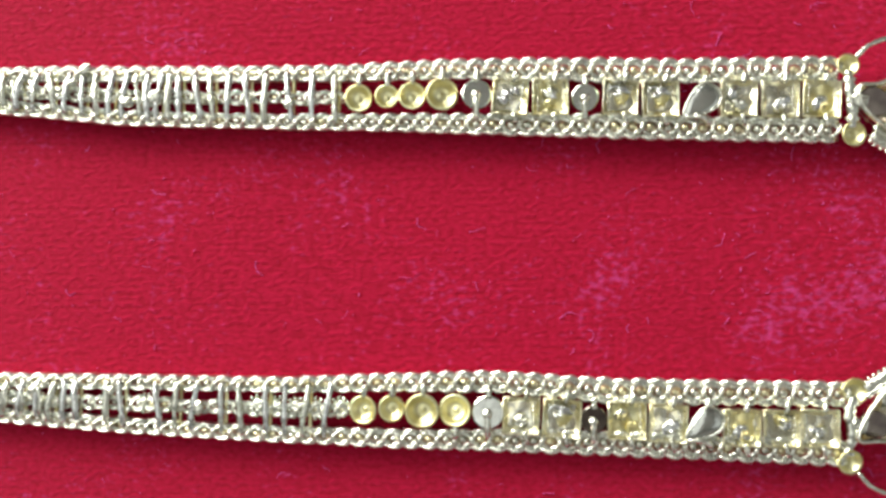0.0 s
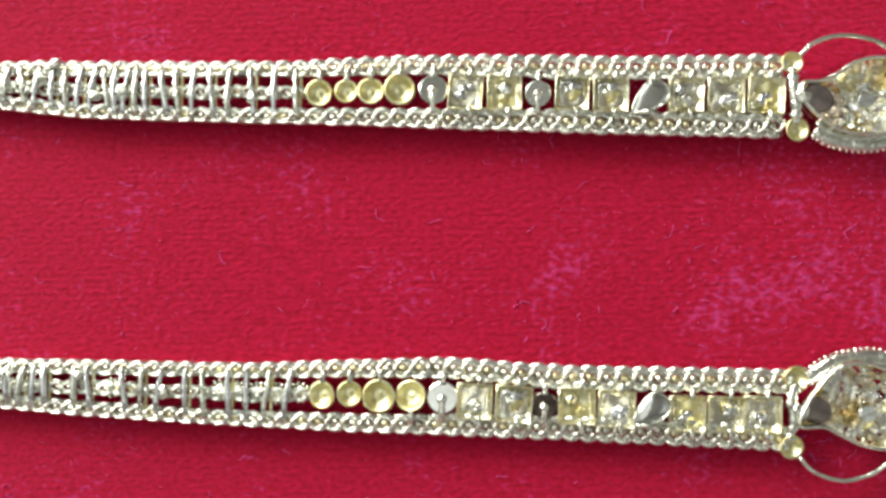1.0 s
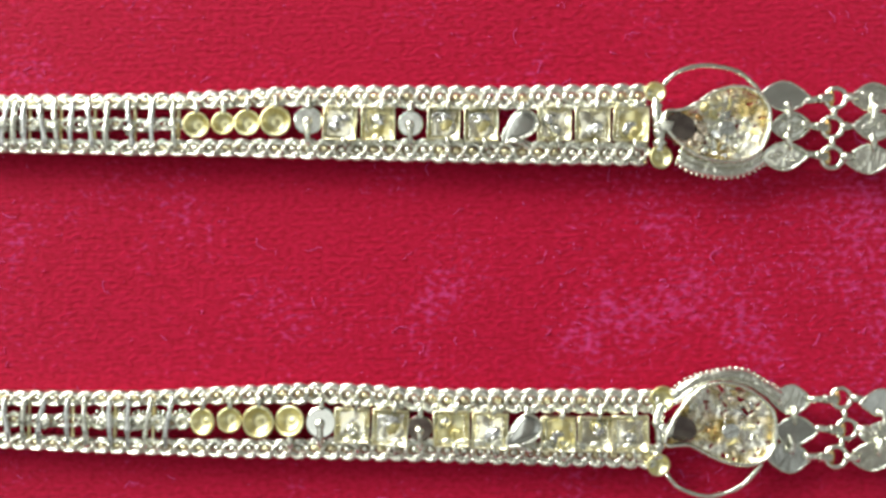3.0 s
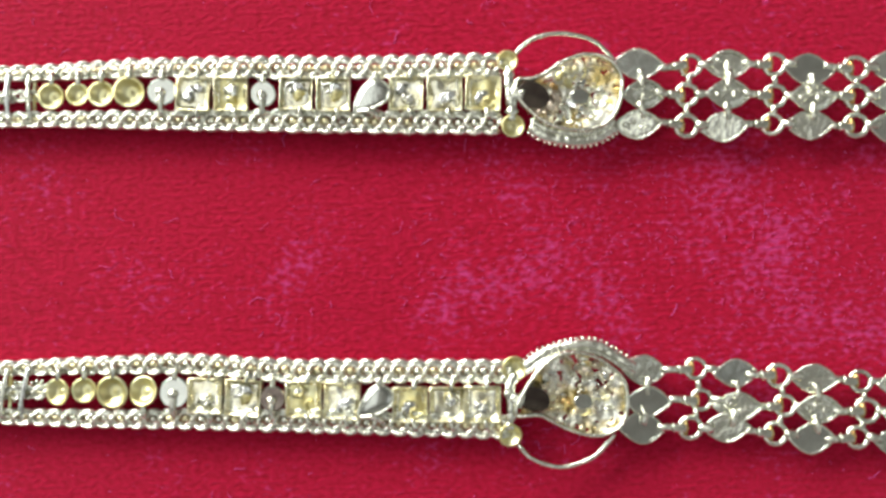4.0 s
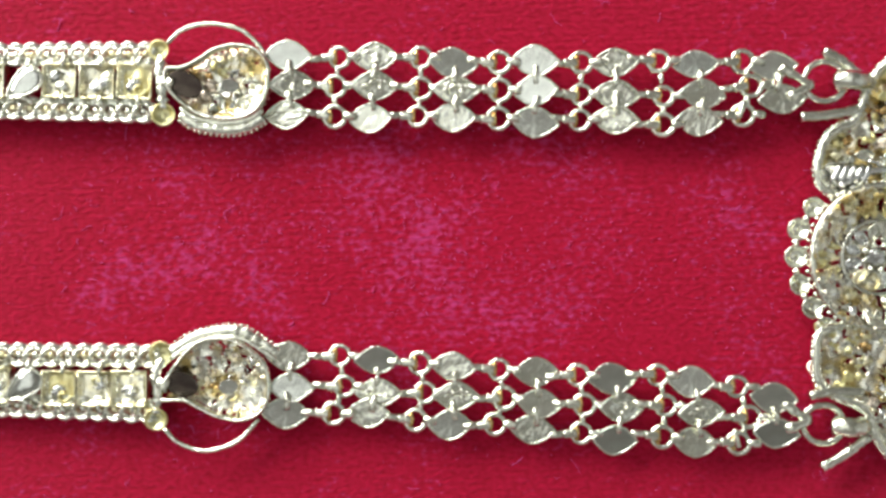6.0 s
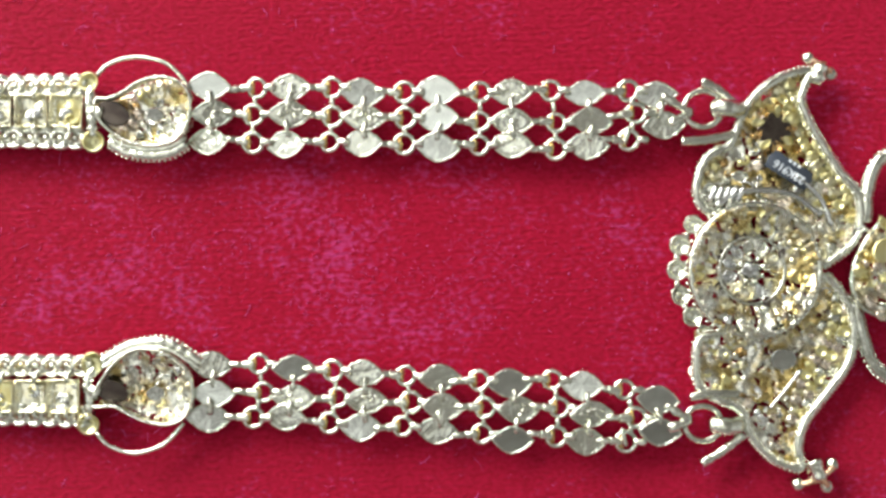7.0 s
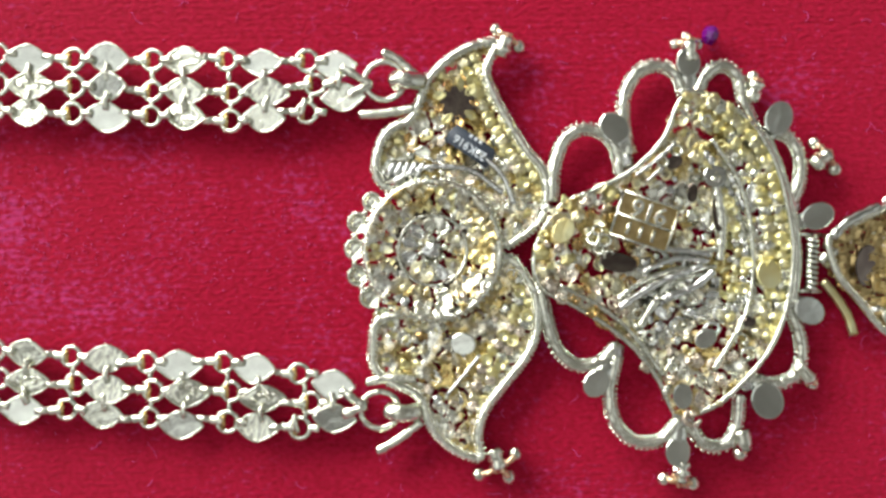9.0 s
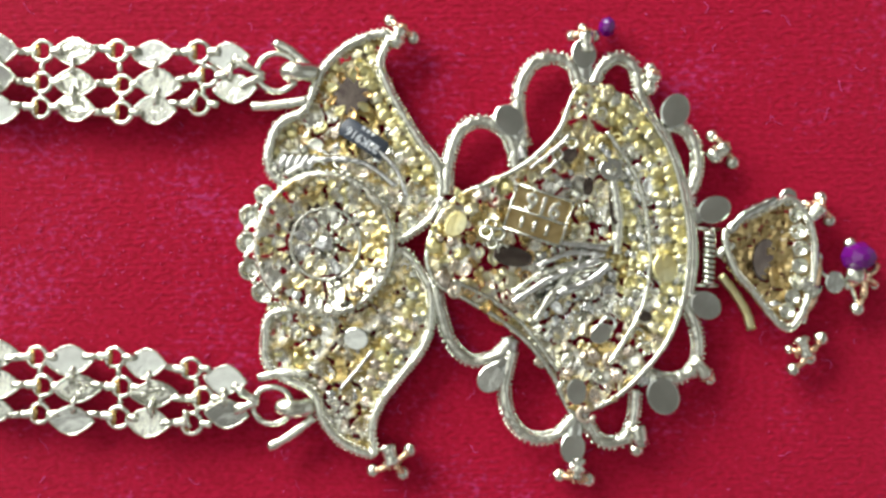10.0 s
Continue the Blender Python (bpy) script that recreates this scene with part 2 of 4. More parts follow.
def fretwork(bm, poly, base, cell, size, depth, holes, seed):
    """A cast openwork sheet: small bowls side by side, with gaps where they meet."""
    xs, ys = [p[0] for p in poly], [p[1] for p in poly]
    grid = {}
    off = Vector((seed * 31.7, seed * 17.3, seed * 5.1))

    def vert(i, j):
        if (i, j) not in grid:
            x, y = xs_min + i * cell, ys_min + j * cell
            f = noise.voronoi(Vector((x, y, 0)) / size + off)[0]
            f2 = noise.voronoi(Vector((x, y, 0)) / (size * 0.42) + off * 2)[0]
            z = base(x, y) + depth * min(f[0], 0.8) + depth * 0.35 * f2[0]
            grid[(i, j)] = bm.verts.new((x, y, z))
        return grid[(i, j)]

    xs_min, ys_min = min(xs), min(ys)
    for i in range(int((max(xs) - xs_min) / cell) + 1):
        for j in range(int((max(ys) - ys_min) / cell) + 1):
            x, y = xs_min + (i + 0.5) * cell, ys_min + (j + 0.5) * cell
            if not inside(x, y, poly):
                continue
            f = noise.voronoi(Vector((x, y, 0)) / size + off)[0]
            if f[2] - f[0] < holes and noise.noise(Vector((x, y, 3)) * 0.3 + off) > -0.25:
                continue
            bm.faces.new((vert(i, j), vert(i + 1, j), vert(i + 1, j + 1), vert(i, j + 1)))
    return bm


def cast_part(name, bm, mat, parent, thick, label=""):
    ob = part(name, bm, mat, parent, label)
    mod = ob.modifiers.new("thickness", "SOLIDIFY")
    mod.thickness, mod.offset = thick * MM, -1
    return ob


rnd = random.Random(7)

# ---- the setting ----


def box(bm, x0, x1, y0, y1, z0, z1):
    m = Matrix.Translation(((x0 + x1) / 2, (y0 + y1) / 2, (z0 + z1) / 2)) @ Matrix.Diagonal((x1 - x0, y1 - y0, z1 - z0, 1))
    bmesh.ops.create_cube(bm, size=1, matrix=m)
    return bm


def setting(name, label, mat, *dims, category="wall"):
    ob = new(name, mesh_of(name, box(bmesh.new(), *dims), mat, False))
    return tagged(ob, label, category, kind="structure")


setting("floor", "grey stone floor of the room", FLOOR, -1600, 1700, -1600, 1600, -800, -750, category="floor")
setting("ceiling", "plain white painted ceiling", WALL, -1600, 1700, -1600, 1600, 1800, 1850, category="ceiling")
setting("wall_north", "plain pale painted wall", WALL, -1600, 1700, 1600, 1650, -750, 1800)
setting("wall_south", "plain pale painted wall", WALL, -1600, 1700, -1650, -1600, -750, 1800)
setting("wall_west", "plain pale painted wall", WALL, -1650, -1600, -1600, 1600, -750, 1800)
setting("wall_east", "plain pale painted wall", WALL, 1700, 1750, -1600, 1600, -750, 1800)
table = thing("table", (80, 0), "brown wooden table under the red cloth", "table")
table.location.z = -0.75
part("tabletop", box(bmesh.new(), -420, 580, -320, 320, -30, -1), WOOD, table, smooth=False)
for lx in (-380, 540):
    for ly in (-280, 280):
        part("leg", box(bmesh.new(), lx - 25, lx + 25, ly - 25, ly + 25, -750, -30), WOOD, table, smooth=False)


def cloth_z(x, y):
    return 0.25 * noise.noise(Vector((x, y, 0)) * 0.03) - 0.1


def build_cloth():
    bm = bmesh.new()
    n = 120
    rows = []
    for j in range(n + 1):
        row = []
        for i in range(n + 1):
            x, y = -400 + 960 * i / n, -300 + 600 * j / n
            row.append(bm.verts.new((x, y, cloth_z(x, y))))
        rows.append(row)
    for j in range(n):
        for i in range(n):
            bm.faces.new((rows[j][i], rows[j][i + 1], rows[j + 1][i + 1], rows[j + 1][i]))
    me = mesh_of("velvet_cloth", bm, VELVET)
    if me.polygons[0].normal.z < 0:
        me.flip_normals()
    ob = new("velvet_cloth", me)
    mod = ob.modifiers.new("thickness", "SOLIDIFY")
    mod.thickness, mod.offset = 0.6 * MM, -1
    tagged(ob, "crimson red velvet cloth with fine ribs and specks of lint", "cloth", kind="structure")


build_cloth()

# ---- shared small pieces ----


def bowl_profile(r):
    return [(0, -0.75 * r), (0.55 * r, -0.6 * r), (0.95 * r, -0.1 * r), (1.05 * r, 0.1 * r), (0.9 * r, 0.13 * r), (0.8 * r, 0.0), (0.55 * r, -0.36 * r), (0.22 * r, -0.48 * r), (0.12 * r, -0.38 * r), (0, -0.36 * r)]


def torus(r, w, segs=14, sides=6, tall=1.0):
    ring = [(r * math.cos(2 * math.pi * k / segs), r * math.sin(2 * math.pi * k / segs), 0) for k in range(segs)]
    return tube(bmesh.new(), ring, w, sides, True, 0.0, tall)


BOWL = mesh_of("bowl", lathe(bmesh.new(), bowl_profile(1.0), segs=18), YELLOW)
BOWL_PALE = mesh_of("bowl_pale", lathe(bmesh.new(), bowl_profile(1.0), segs=18), GOLD)
GRAIN = mesh_of("grain", ball(bmesh.new(), 0, 0, 0, 1.0, 2), GOLD)
CHAIN_RING = mesh_of("chain_ring", torus(1.5, 0.42, 18, 8, 1.25), GOLD)


def disc_mesh(name, mat):
    bm = bmesh.new()
    lathe(bm, [(0, -0.2), (0.9, -0.2), (1.0, -0.1), (1.0, 0.02), (0.92, 0.1)], segs=20)
    bm.faces.new([v for v in bm.verts if abs(v.co.z - 0.1) < 1e-5])
    return mesh_of(name, bm, mat, False)


DISC = disc_mesh("disc", PLAQUE)
DISC_DARK = disc_mesh("disc_dark", DARK_REFLECTION)
DISC_YELLOW = disc_mesh("disc_yellow", YELLOW)


def leaf_outline(w, h, n=10, blunt=0.75):
    pts = []
    for k in range(n):
        t = -math.cos(math.pi * k / n)
        pts.append((t * w, h * (1 - abs(t) ** 1.75) ** blunt))
    for k in range(n):
        t = math.cos(math.pi * k / n)
        pts.append((t * w, -h * (1 - abs(t) ** 1.75) ** blunt))
    return pts


def plaque_mesh(name, mat, dome, seed):
    r = random.Random(seed)
    a, b, c = r.uniform(-0.05, 0.05), r.uniform(-0.07, 0.07), r.uniform(-0.06, 0.06)
    pts = [(x * (1 + a) + c * y, y * (1 + b) + c * x * 0.5) for x, y in leaf_outline(3.5, 2.1, 10, 1.0)]
    bm = plate(bmesh.new(), pts, -0.35, 0.65, 0.1, dome)
    body = set(bm.faces)
    tube(bm, spline(lift(pts, 0.22), 0.5, True), 0.2, 6, True)
    for f in bm.faces:
        if f not in body:
            f.material_index, f.smooth = 1, True
    me = mesh_of(name, bm, mat, False)
    me.materials.append(GOLD)
    return me


PLAQUES = [plaque_mesh("plaque", PLAQUE, 0.0, 1), plaque_mesh("plaque", PLAQUE, 0.0, 2), plaque_mesh("plaque", GOLD, 0.0, 3), plaque_mesh("plaque", PLAQUE, 0.0, 4)]


def knobbly_plaque(seed):
    """A leaf plaque whose back is lumpy casting."""
    pts = leaf_outline(3.5, 2.05, 10, 1.0)
    bm = plate(bmesh.new(), pts, -0.35, 0.6, 0.1, -0.1)
    r = random.Random(seed)
    for k in range(r.choice((5, 7, 9))):
        x, y = r.uniform(-1.8, 1.8), r.uniform(-0.9, 0.9)
        lump = Matrix.Translation((x, y, 0.1)) @ Matrix.Diagonal((r.uniform(0.4, 0.9), r.uniform(0.3, 0.5), 0.35, 1))
        bmesh.ops.create_icosphere(bm, subdivisions=2, radius=1, matrix=lump)
    tube(bm, spline(lift(pts, 0.2), 0.5, True), 0.22, 6, True)
    return mesh_of("plaque", bm, GOLD)


KNOBBLY = [knobbly_plaque(k) for k in range(5)]


def lump_mesh(mat, seed):
    """A casting lump: one skin with soft swellings and creases, about two units across."""
    bm = bmesh.new()
    bmesh.ops.create_icosphere(bm, subdivisions=3, radius=1)
    for v in bm.verts:
        d = v.co.normalized()
        q = 0.62 + 0.9 * abs(noise.noise(d * 2.3 + Vector((seed * 7.3, 1.7, 0)))) + 0.42 * noise.noise(d * 4.6 + Vector((0, seed * 3.9, 5)))
        v.co = Vector((d.x * q, d.y * q * 0.8, d.z * q * 0.34 * (1 + 0.9 * noise.noise(d * 3.1 + Vector((seed, 9, 2))))))
    return mesh_of("lump", bm, mat)


def scroll_mesh(mat, seed):
    """A curled wire with a swollen end."""
    r = random.Random(seed)
    bm = bmesh.new()
    turn = r.uniform(3.4, 5.2)
    way = [((0.35 + 0.62 * k / 12) * math.cos(turn * k / 12), (0.35 + 0.62 * k / 12) * math.sin(turn * k / 12), 0.2 - 0.25 * k / 12) for k in range(13)]
    tube(bm, way, 0.2, 6, wob=0.4)
    ball(bm, way[0][0], way[0][1], 0.2, 0.32, 2)
    return mesh_of("scroll", bm, mat)


def petal_mesh(mat, seed):
    """A hollow petal with a raised rim."""
    r = random.Random(seed)
    pts = [(x, y * (1 + 0.25 * x)) for x, y in leaf_outline(1.0, r.uniform(0.5, 0.68), 7, 0.7)]
    bm = plate(bmesh.new(), pts, -0.25, 0.3, 0.15, -0.16)
    tube(bm, [(p[0], p[1], 0.1) for p in pts], 0.11, 5, True)
    return mesh_of("petal", bm, mat)


TINTS = {"yellow": YELLOW, "cast": SHEET, "pale": GOLD, "silver": SILVER, "blush": BLUSH, "amber": AMBER}
LUMPS = {k: [lump_mesh(m, n) for n in range(3)] for k, m in TINTS.items()}
SCROLLS = {k: [scroll_mesh(m, n) for n in range(2)] for k, m in TINTS.items()}
PETALS = {k: [petal_mesh(m, n) for n in range(2)] for k, m in TINTS.items()}


def barrel_mesh():
    bm = bmesh.new()
    tube(bm, [(-0.9, 0, 0), (-0.75, 0, 0), (0.75, 0, 0), (0.9, 0, 0)], 0.72, 10)
    tube(bm, [(-3.0, 0, 0.1), (-1.9, 0, 0), (-0.8, 0, 0)], 0.55, 8, wob=0.3)
    return mesh_of("barrel", bm, GOLD)


BARREL = barrel_mesh()



def rail_width(x):
    """The rails narrow towards the thin end of the band."""
    return min(1.0, max(0.62, 0.80 + 0.2 * x / 25))


def woven_cell(seed):
    """One cell of the double-woven rail: two scalloped edge links, crossing wires and a small yellow cup between them."""
    r = random.Random(seed)
    bm = bmesh.new()
    for e in (-1, 1):
        arc = [(-1.35, e * 1.02, -0.25), (-0.95, e * 1.22, 0.05), (-0.35, e * 1.46, 0.3), (0.35, e * 1.48, 0.3), (0.95, e * 1.22, 0.05), (1.35, e * 1.02, -0.25)]
        tube(bm, spline(arc, 0.35), 0.36, 7, wob=0.25)
        inner = [(-1.3, e * 0.15, 0.45), (-0.75, e * 0.7, 0.42), (-0.1, e * 0.98, 0.2), (0.7, e * 0.72, 0.4), (1.3, e * 0.15, 0.45)]
        tube(bm, spline(inner, 0.35), 0.27, 6, wob=0.4)
    for e in (-1, 1):
        tube(bm, spline([(e * 1.18 - 0.35, -0.8, 0.25), (e * 1.18, 0, 0.62), (e * 1.18 + 0.35, 0.8, 0.25)], 0.35), 0.33, 6, wob=0.5)
    pale = set(bm.faces)
    lump = Matrix.Translation((r.uniform(-0.08, 0.08), 0, 0.12)) @ Matrix.Diagonal((0.62, 0.58, 0.42, 1))
    bmesh.ops.create_icosphere(bm, subdivisions=2, radius=1, matrix=lump)
    for f in bm.faces:
        if f not in pale:
            f.material_index = 1
    me = mesh_of("woven_link", bm, RAIL)
    me.materials.append(SHEET if seed % 2 else GOLD)
    return me


CELLS = [woven_cell(k) for k in range(5)]

# ---- woven band: two chain rails with settings between them ----


def at_x(pts, x):
    """Height of a polyline over x."""
    for a, b in zip(pts, pts[1:]):
        if x <= b[0] or b is pts[-1]:
            t = (x - a[0]) / (b[0] - a[0])
            return a[1] + (b[1] - a[1]) * t


def square_setting(parent, x, y, w, turn, seed):
    """A square box setting seen from behind: thin walls, stepped floor, a milled edge and a crumpled foil."""
    r = random.Random(seed)
    bm = bmesh.new()
    h = w / 2
    rows = []
    for k, z in ((0.92, -1.6), (1.0, 0.0), (0.99, 0.2), (0.92, 0.2), (0.9, -0.2), (0.62, -0.75), (0.45, -0.8)):
        ring = []
        for i in range(16):
            a = -1 + 2 * (i % 4) / 4
            px, py = ((a, -1), (1, a), (-a, 1), (-1, -a))[i // 4]
            wig = 1 + (r.uniform(-0.05, 0.05) if z < 0 else r.uniform(-0.015, 0.015))
            ring.append(bm.verts.new((px * h * k * wig, py * h * k * wig, z + r.uniform(-0.12, 0.12) * (1 if z < -0.1 else 0.4))))
        rows.append(ring)
    for u, v in zip(rows, rows[1:]):
        for k in range(16):
            bm.faces.new((u[k], u[(k + 1) % 16], v[(k + 1) % 16], v[k]))
    mid = bm.verts.new((0, 0, -0.5 + r.uniform(-0.3, 0.3)))
    for k in range(16):
        bm.faces.new((rows[-1][k], rows[-1][(k + 1) % 16], mid))
    for v in bm.verts:
        v.co = Matrix.Rotation(radians(turn), 3, "Z") @ v.co + Vector((x, y, 3.0))
    ob = part("square_setting", bm, SHEET, parent)
    bm = bmesh.new()
    c, s = math.cos(radians(turn)), math.sin(radians(turn))

    def put(u, v, z, q):
        ball(bm, x + u * c - v * s, y + u * s + v * c, z, q, 1)

    side = -0.68 if seed % 2 else 0.68
    for k in range(8):
        put(h * side, -h * 0.72 + 1.44 * h * k / 7, 2.85, 0.2)
    foil = bmesh.new()
    n = 8
    grid = [[foil.verts.new((x + u * c - v * s, y + u * s + v * c, 2.42 + r.uniform(-0.06, 0.06) + 0.34 * noise.noise(Vector((u, v, seed * 3.1)) * 0.7))) for u in [h * 0.9 * (2 * i / n - 1) for i in range(n + 1)]] for v in [h * 0.9 * (2 * j / n - 1) for j in range(n + 1)]]
    for j in range(n):
        for i in range(n):
            foil.faces.new((grid[j][i], grid[j][i + 1], grid[j + 1][i + 1], grid[j + 1][i]))
    part("foil_back", foil, FOIL if seed % 3 else YELLOW, ob, "pale yellow cast floor of the setting")
    for k in range(3):
        u, v = r.uniform(-0.35, 0.35) * h, r.uniform(-0.45, 0.45) * h
        kind = r.choice((SCROLLS, LUMPS, LUMPS))
        piece("chased_lump", r.choice(kind[r.choice(("silver", "pale", "silver", "yellow"))]), ob, x + u * c - v * s, y + u * s + v * c, 2.75, 0, 0, r.uniform(0, 360), r.uniform(0.8, 1.15) * h / 2.5)
    part("milled_edge", bm, GOLD, ob)
    return ob


def band(name, top, bottom, bars, cups, discs, squares, drops, stars, blobs, label, skip_left):
    x0, x1 = top[0][0], top[-1][0]
    group = thing(name, ((x0 + x1) / 2, (top[0][1] + bottom[0][1]) / 2), label, "necklace band", "necklace bands")
    pitch = 2.35
    for edge, sgn, nm in ((top, -1, "top_rail"), (bottom, 1, "bottom_rail")):
        n = int((x1 - x0) / pitch)
        core = bmesh.new()
        way = [(x0 + (x1 - x0) * k / n, at_x(edge, x0 + (x1 - x0) * k / n) + sgn * 1.7 * rail_width(x0 + (x1 - x0) * k / n), 0.9) for k in range(n + 1)]
        tube(core, spline(way, 2.0), 0.9, 8, wob=0.3, flat=0.75)
        rail = part(nm, core, SHEET, group, "yellow gold core seen through the weave")
        for k in range(n):
            x = x0 + (x1 - x0) * (k + 0.5) / n
            slope = math.degrees(math.atan2(at_x(edge, x + 2) - at_x(edge, x - 2), 4))
            w = rail_width(x)
            piece("woven_link", rnd.choice(CELLS), rail, x, at_x(edge, x) + sgn * 1.72 * w, 2.1 + rnd.uniform(-0.1, 0.1), rnd.uniform(-5, 5), rnd.uniform(-5, 5), slope + rnd.uniform(-3, 3), ((x1 - x0) / n / 2.35, w * rnd.uniform(0.97, 1.03), 1.0))

    def mid(x):
        return (at_x(top, x) + at_x(bottom, x)) / 2

    def half(x):
        return (at_x(top, x) - at_x(bottom, x)) / 2

    for k, x in enumerate(bars):
        m, h = mid(x), half(x) - 1.5 * rail_width(x)
        lean = rnd.uniform(-0.45, 0.45)
        bm = bmesh.new()
        tube(bm, spline([(x + lean, m + h, 2.5), (x + lean * 0.5, m + h * 0.5, 2.95), (x - lean * 0.3, m, 3.05), (x - lean, m - h * 0.5, 2.95), (x - lean, m - h, 2.5)], 0.5), rnd.uniform(0.38, 0.52), 8, wob=0.6, flat=0.8)
        part("crossbar", bm, SILVER if k % 3 else GOLD, group)
        if k % 2:
            bm = bmesh.new()
            tube(bm, spline([(x + 0.55, m + h, 2.2), (x + 0.62, m, 2.4), (x + 0.5, m - h, 2.2)], 0.5), 0.26, 6, wob=0.5)
            part("yellow_wire", bm, YELLOW, group)
    gaps = sorted(bars)
    last = cups[0][0] - 2.2
    n = int((last - x0) / 1.75)
    for k in range(n):
        x = x0 + (last - x0) * (k + 0.5) / n
        piece("woven_link", rnd.choice(CELLS), group, x, mid(x) + rnd.uniform(-0.12, 0.12), 2.2 + rnd.uniform(-0.15, 0.15), rnd.uniform(-12, 12), rnd.uniform(-12, 12), rnd.uniform(-14, 14), (0.74, 0.56 + rnd.uniform(-0.06, 0.06), 0.8))
    for x, y, r in stars:
        bm = bmesh.new()
        lathe(bm, [(0, -0.9), (0.5 * r, -0.6), (0.75 * r, 0.0), (0.45 * r, 0.4), (0, 0.5)], x, y, 2.1, 12)
        star = part("star_bead", bm, GOLD, group)
        for k in range(11):
            a = 2 * math.pi * k / 11
            piece("grain", GRAIN, star, x + 0.85 * r * math.cos(a), y + 0.85 * r * math.sin(a), 2.1, s=0.3)
    for x, y, r in cups:
        cup = piece("cup", BOWL, group, x, y, 2.9, rnd.uniform(-14, 14), rnd.uniform(-14, 14), rnd.uniform(0, 360), r)
        bm = bmesh.new()
        e = 1 if rnd.random() < 0.4 else -1
        tube(bm, spline([(x, y + e * r * 0.9, 2.9), (x + 0.1, y + e * (r + 0.5), 3.1), (x + 0.1, y + e * (r + 1.6), 2.9)], 0.4), 0.42, 7, wob=0.5)
        part("prong", bm, GOLD, group)
    for x, y, r, dark in discs:
        # the dark plates have a dark reflection put in their colour
        piece("round_plate", DISC_DARK if dark else DISC, group, x, y, 2.9, rnd.uniform(-6, 6), rnd.uniform(-6, 6), 0, (r, r, 1.6))
        bm = bmesh.new()
        tube(bm, spline([(x, y - 0.3, 3.3), (x - 0.05, y - r * 0.8, 3.4), (x, y - r - 1.2, 2.9)], 0.4), 0.45, 8, wob=0.4)
        ball(bm, x - 0.1, y - 0.2, 3.15, 0.75, 2)
        tube(bm, spline([(x, y + r * 0.8, 3.0), (x, y + r + 1.1, 2.9)], 0.4), 0.45, 8, wob=0.4)
        part("prong", bm, GOLD, group)
    for k, (x, y, w) in enumerate(squares):
        square_setting(group, x, y, w, rnd.uniform(-3, 1), k + int(abs(y)))
        bm = bmesh.new()
        for e in (1, -1):
            tube(bm, spline([(x + 0.5, y + e * w * 0.42, 2.9), (x + 0.6, y + e * w * 0.55, 3.1), (x + 0.9, y + e * w * 0.72, 2.8)], 0.5), 0.35, 6, wob=0.6)
        part("prong", bm, GOLD, group)
    for x, y, dark in drops:
        pts = spline([(x - 2.6, y - 2.2, 0), (x - 1.6, y + 0.8, 0), (x + 0.2, y + 2.4, 0), (x + 2.2, y + 1.4, 0), (x + 2.2, y - 0.4, 0), (x + 0.3, y - 1.7, 0)], 0.7, True)
        drop = part("drop_plate", plate(bmesh.new(), pts, 2.6, 0.6, 0.1, 0.1 if dark else 0.4), PLAQUE, group)
        bm = bmesh.new()
        tube(bm, lift(pts, 3.15), 0.2, 6, True)
        part("rim", bm, GOLD, drop)
        bm = bmesh.new()
        tube(bm, spline([(x - 2.3, y - 2.3, 2.9), (x - 0.4, y - 2.2, 3.2), (x + 1.0, y - 3.0, 2.8)], 0.4), 0.45, 7, wob=0.4)
        tube(bm, spline([(x + 0.3, y + 2.2, 3.0), (x + 0.3, y + 3.4, 2.8)], 0.4), 0.45, 7, wob=0.4)
        part("prong", bm, GOLD, group)
    for x, y, q in blobs:
        piece("solder_blob", GRAIN, group, x, y, 2.9, rnd.uniform(-20, 20), rnd.uniform(-20, 20), rnd.uniform(0, 90), (q, q * 0.75, 0.6))
    # the pinched end of the band, filled with fused grains
    bm = bmesh.new()
    for k in range(26):
        x = x0 + skip_left * (k + 0.5) / 26
        m, h = mid(x), max(0.4, half(x) - 2.8)
        for q in range(2):
            ball(bm, x + rnd.uniform(-0.3, 0.3), m + rnd.uniform(-1, 1) * h, 2.2 + rnd.uniform(-0.3, 0.5), rnd.uniform(0.35, 0.7), 2)
        if k % 3 == 0:
            tube(bm, spline([(x, m - h - 1, 2.8), (x + 0.4, m, 3.1), (x - 0.3, m + h + 1, 2.8)], 0.6), 0.35, 6, wob=0.6)
    part("grain_crust", bm, GOLD, group, kind="stuff")
    return group


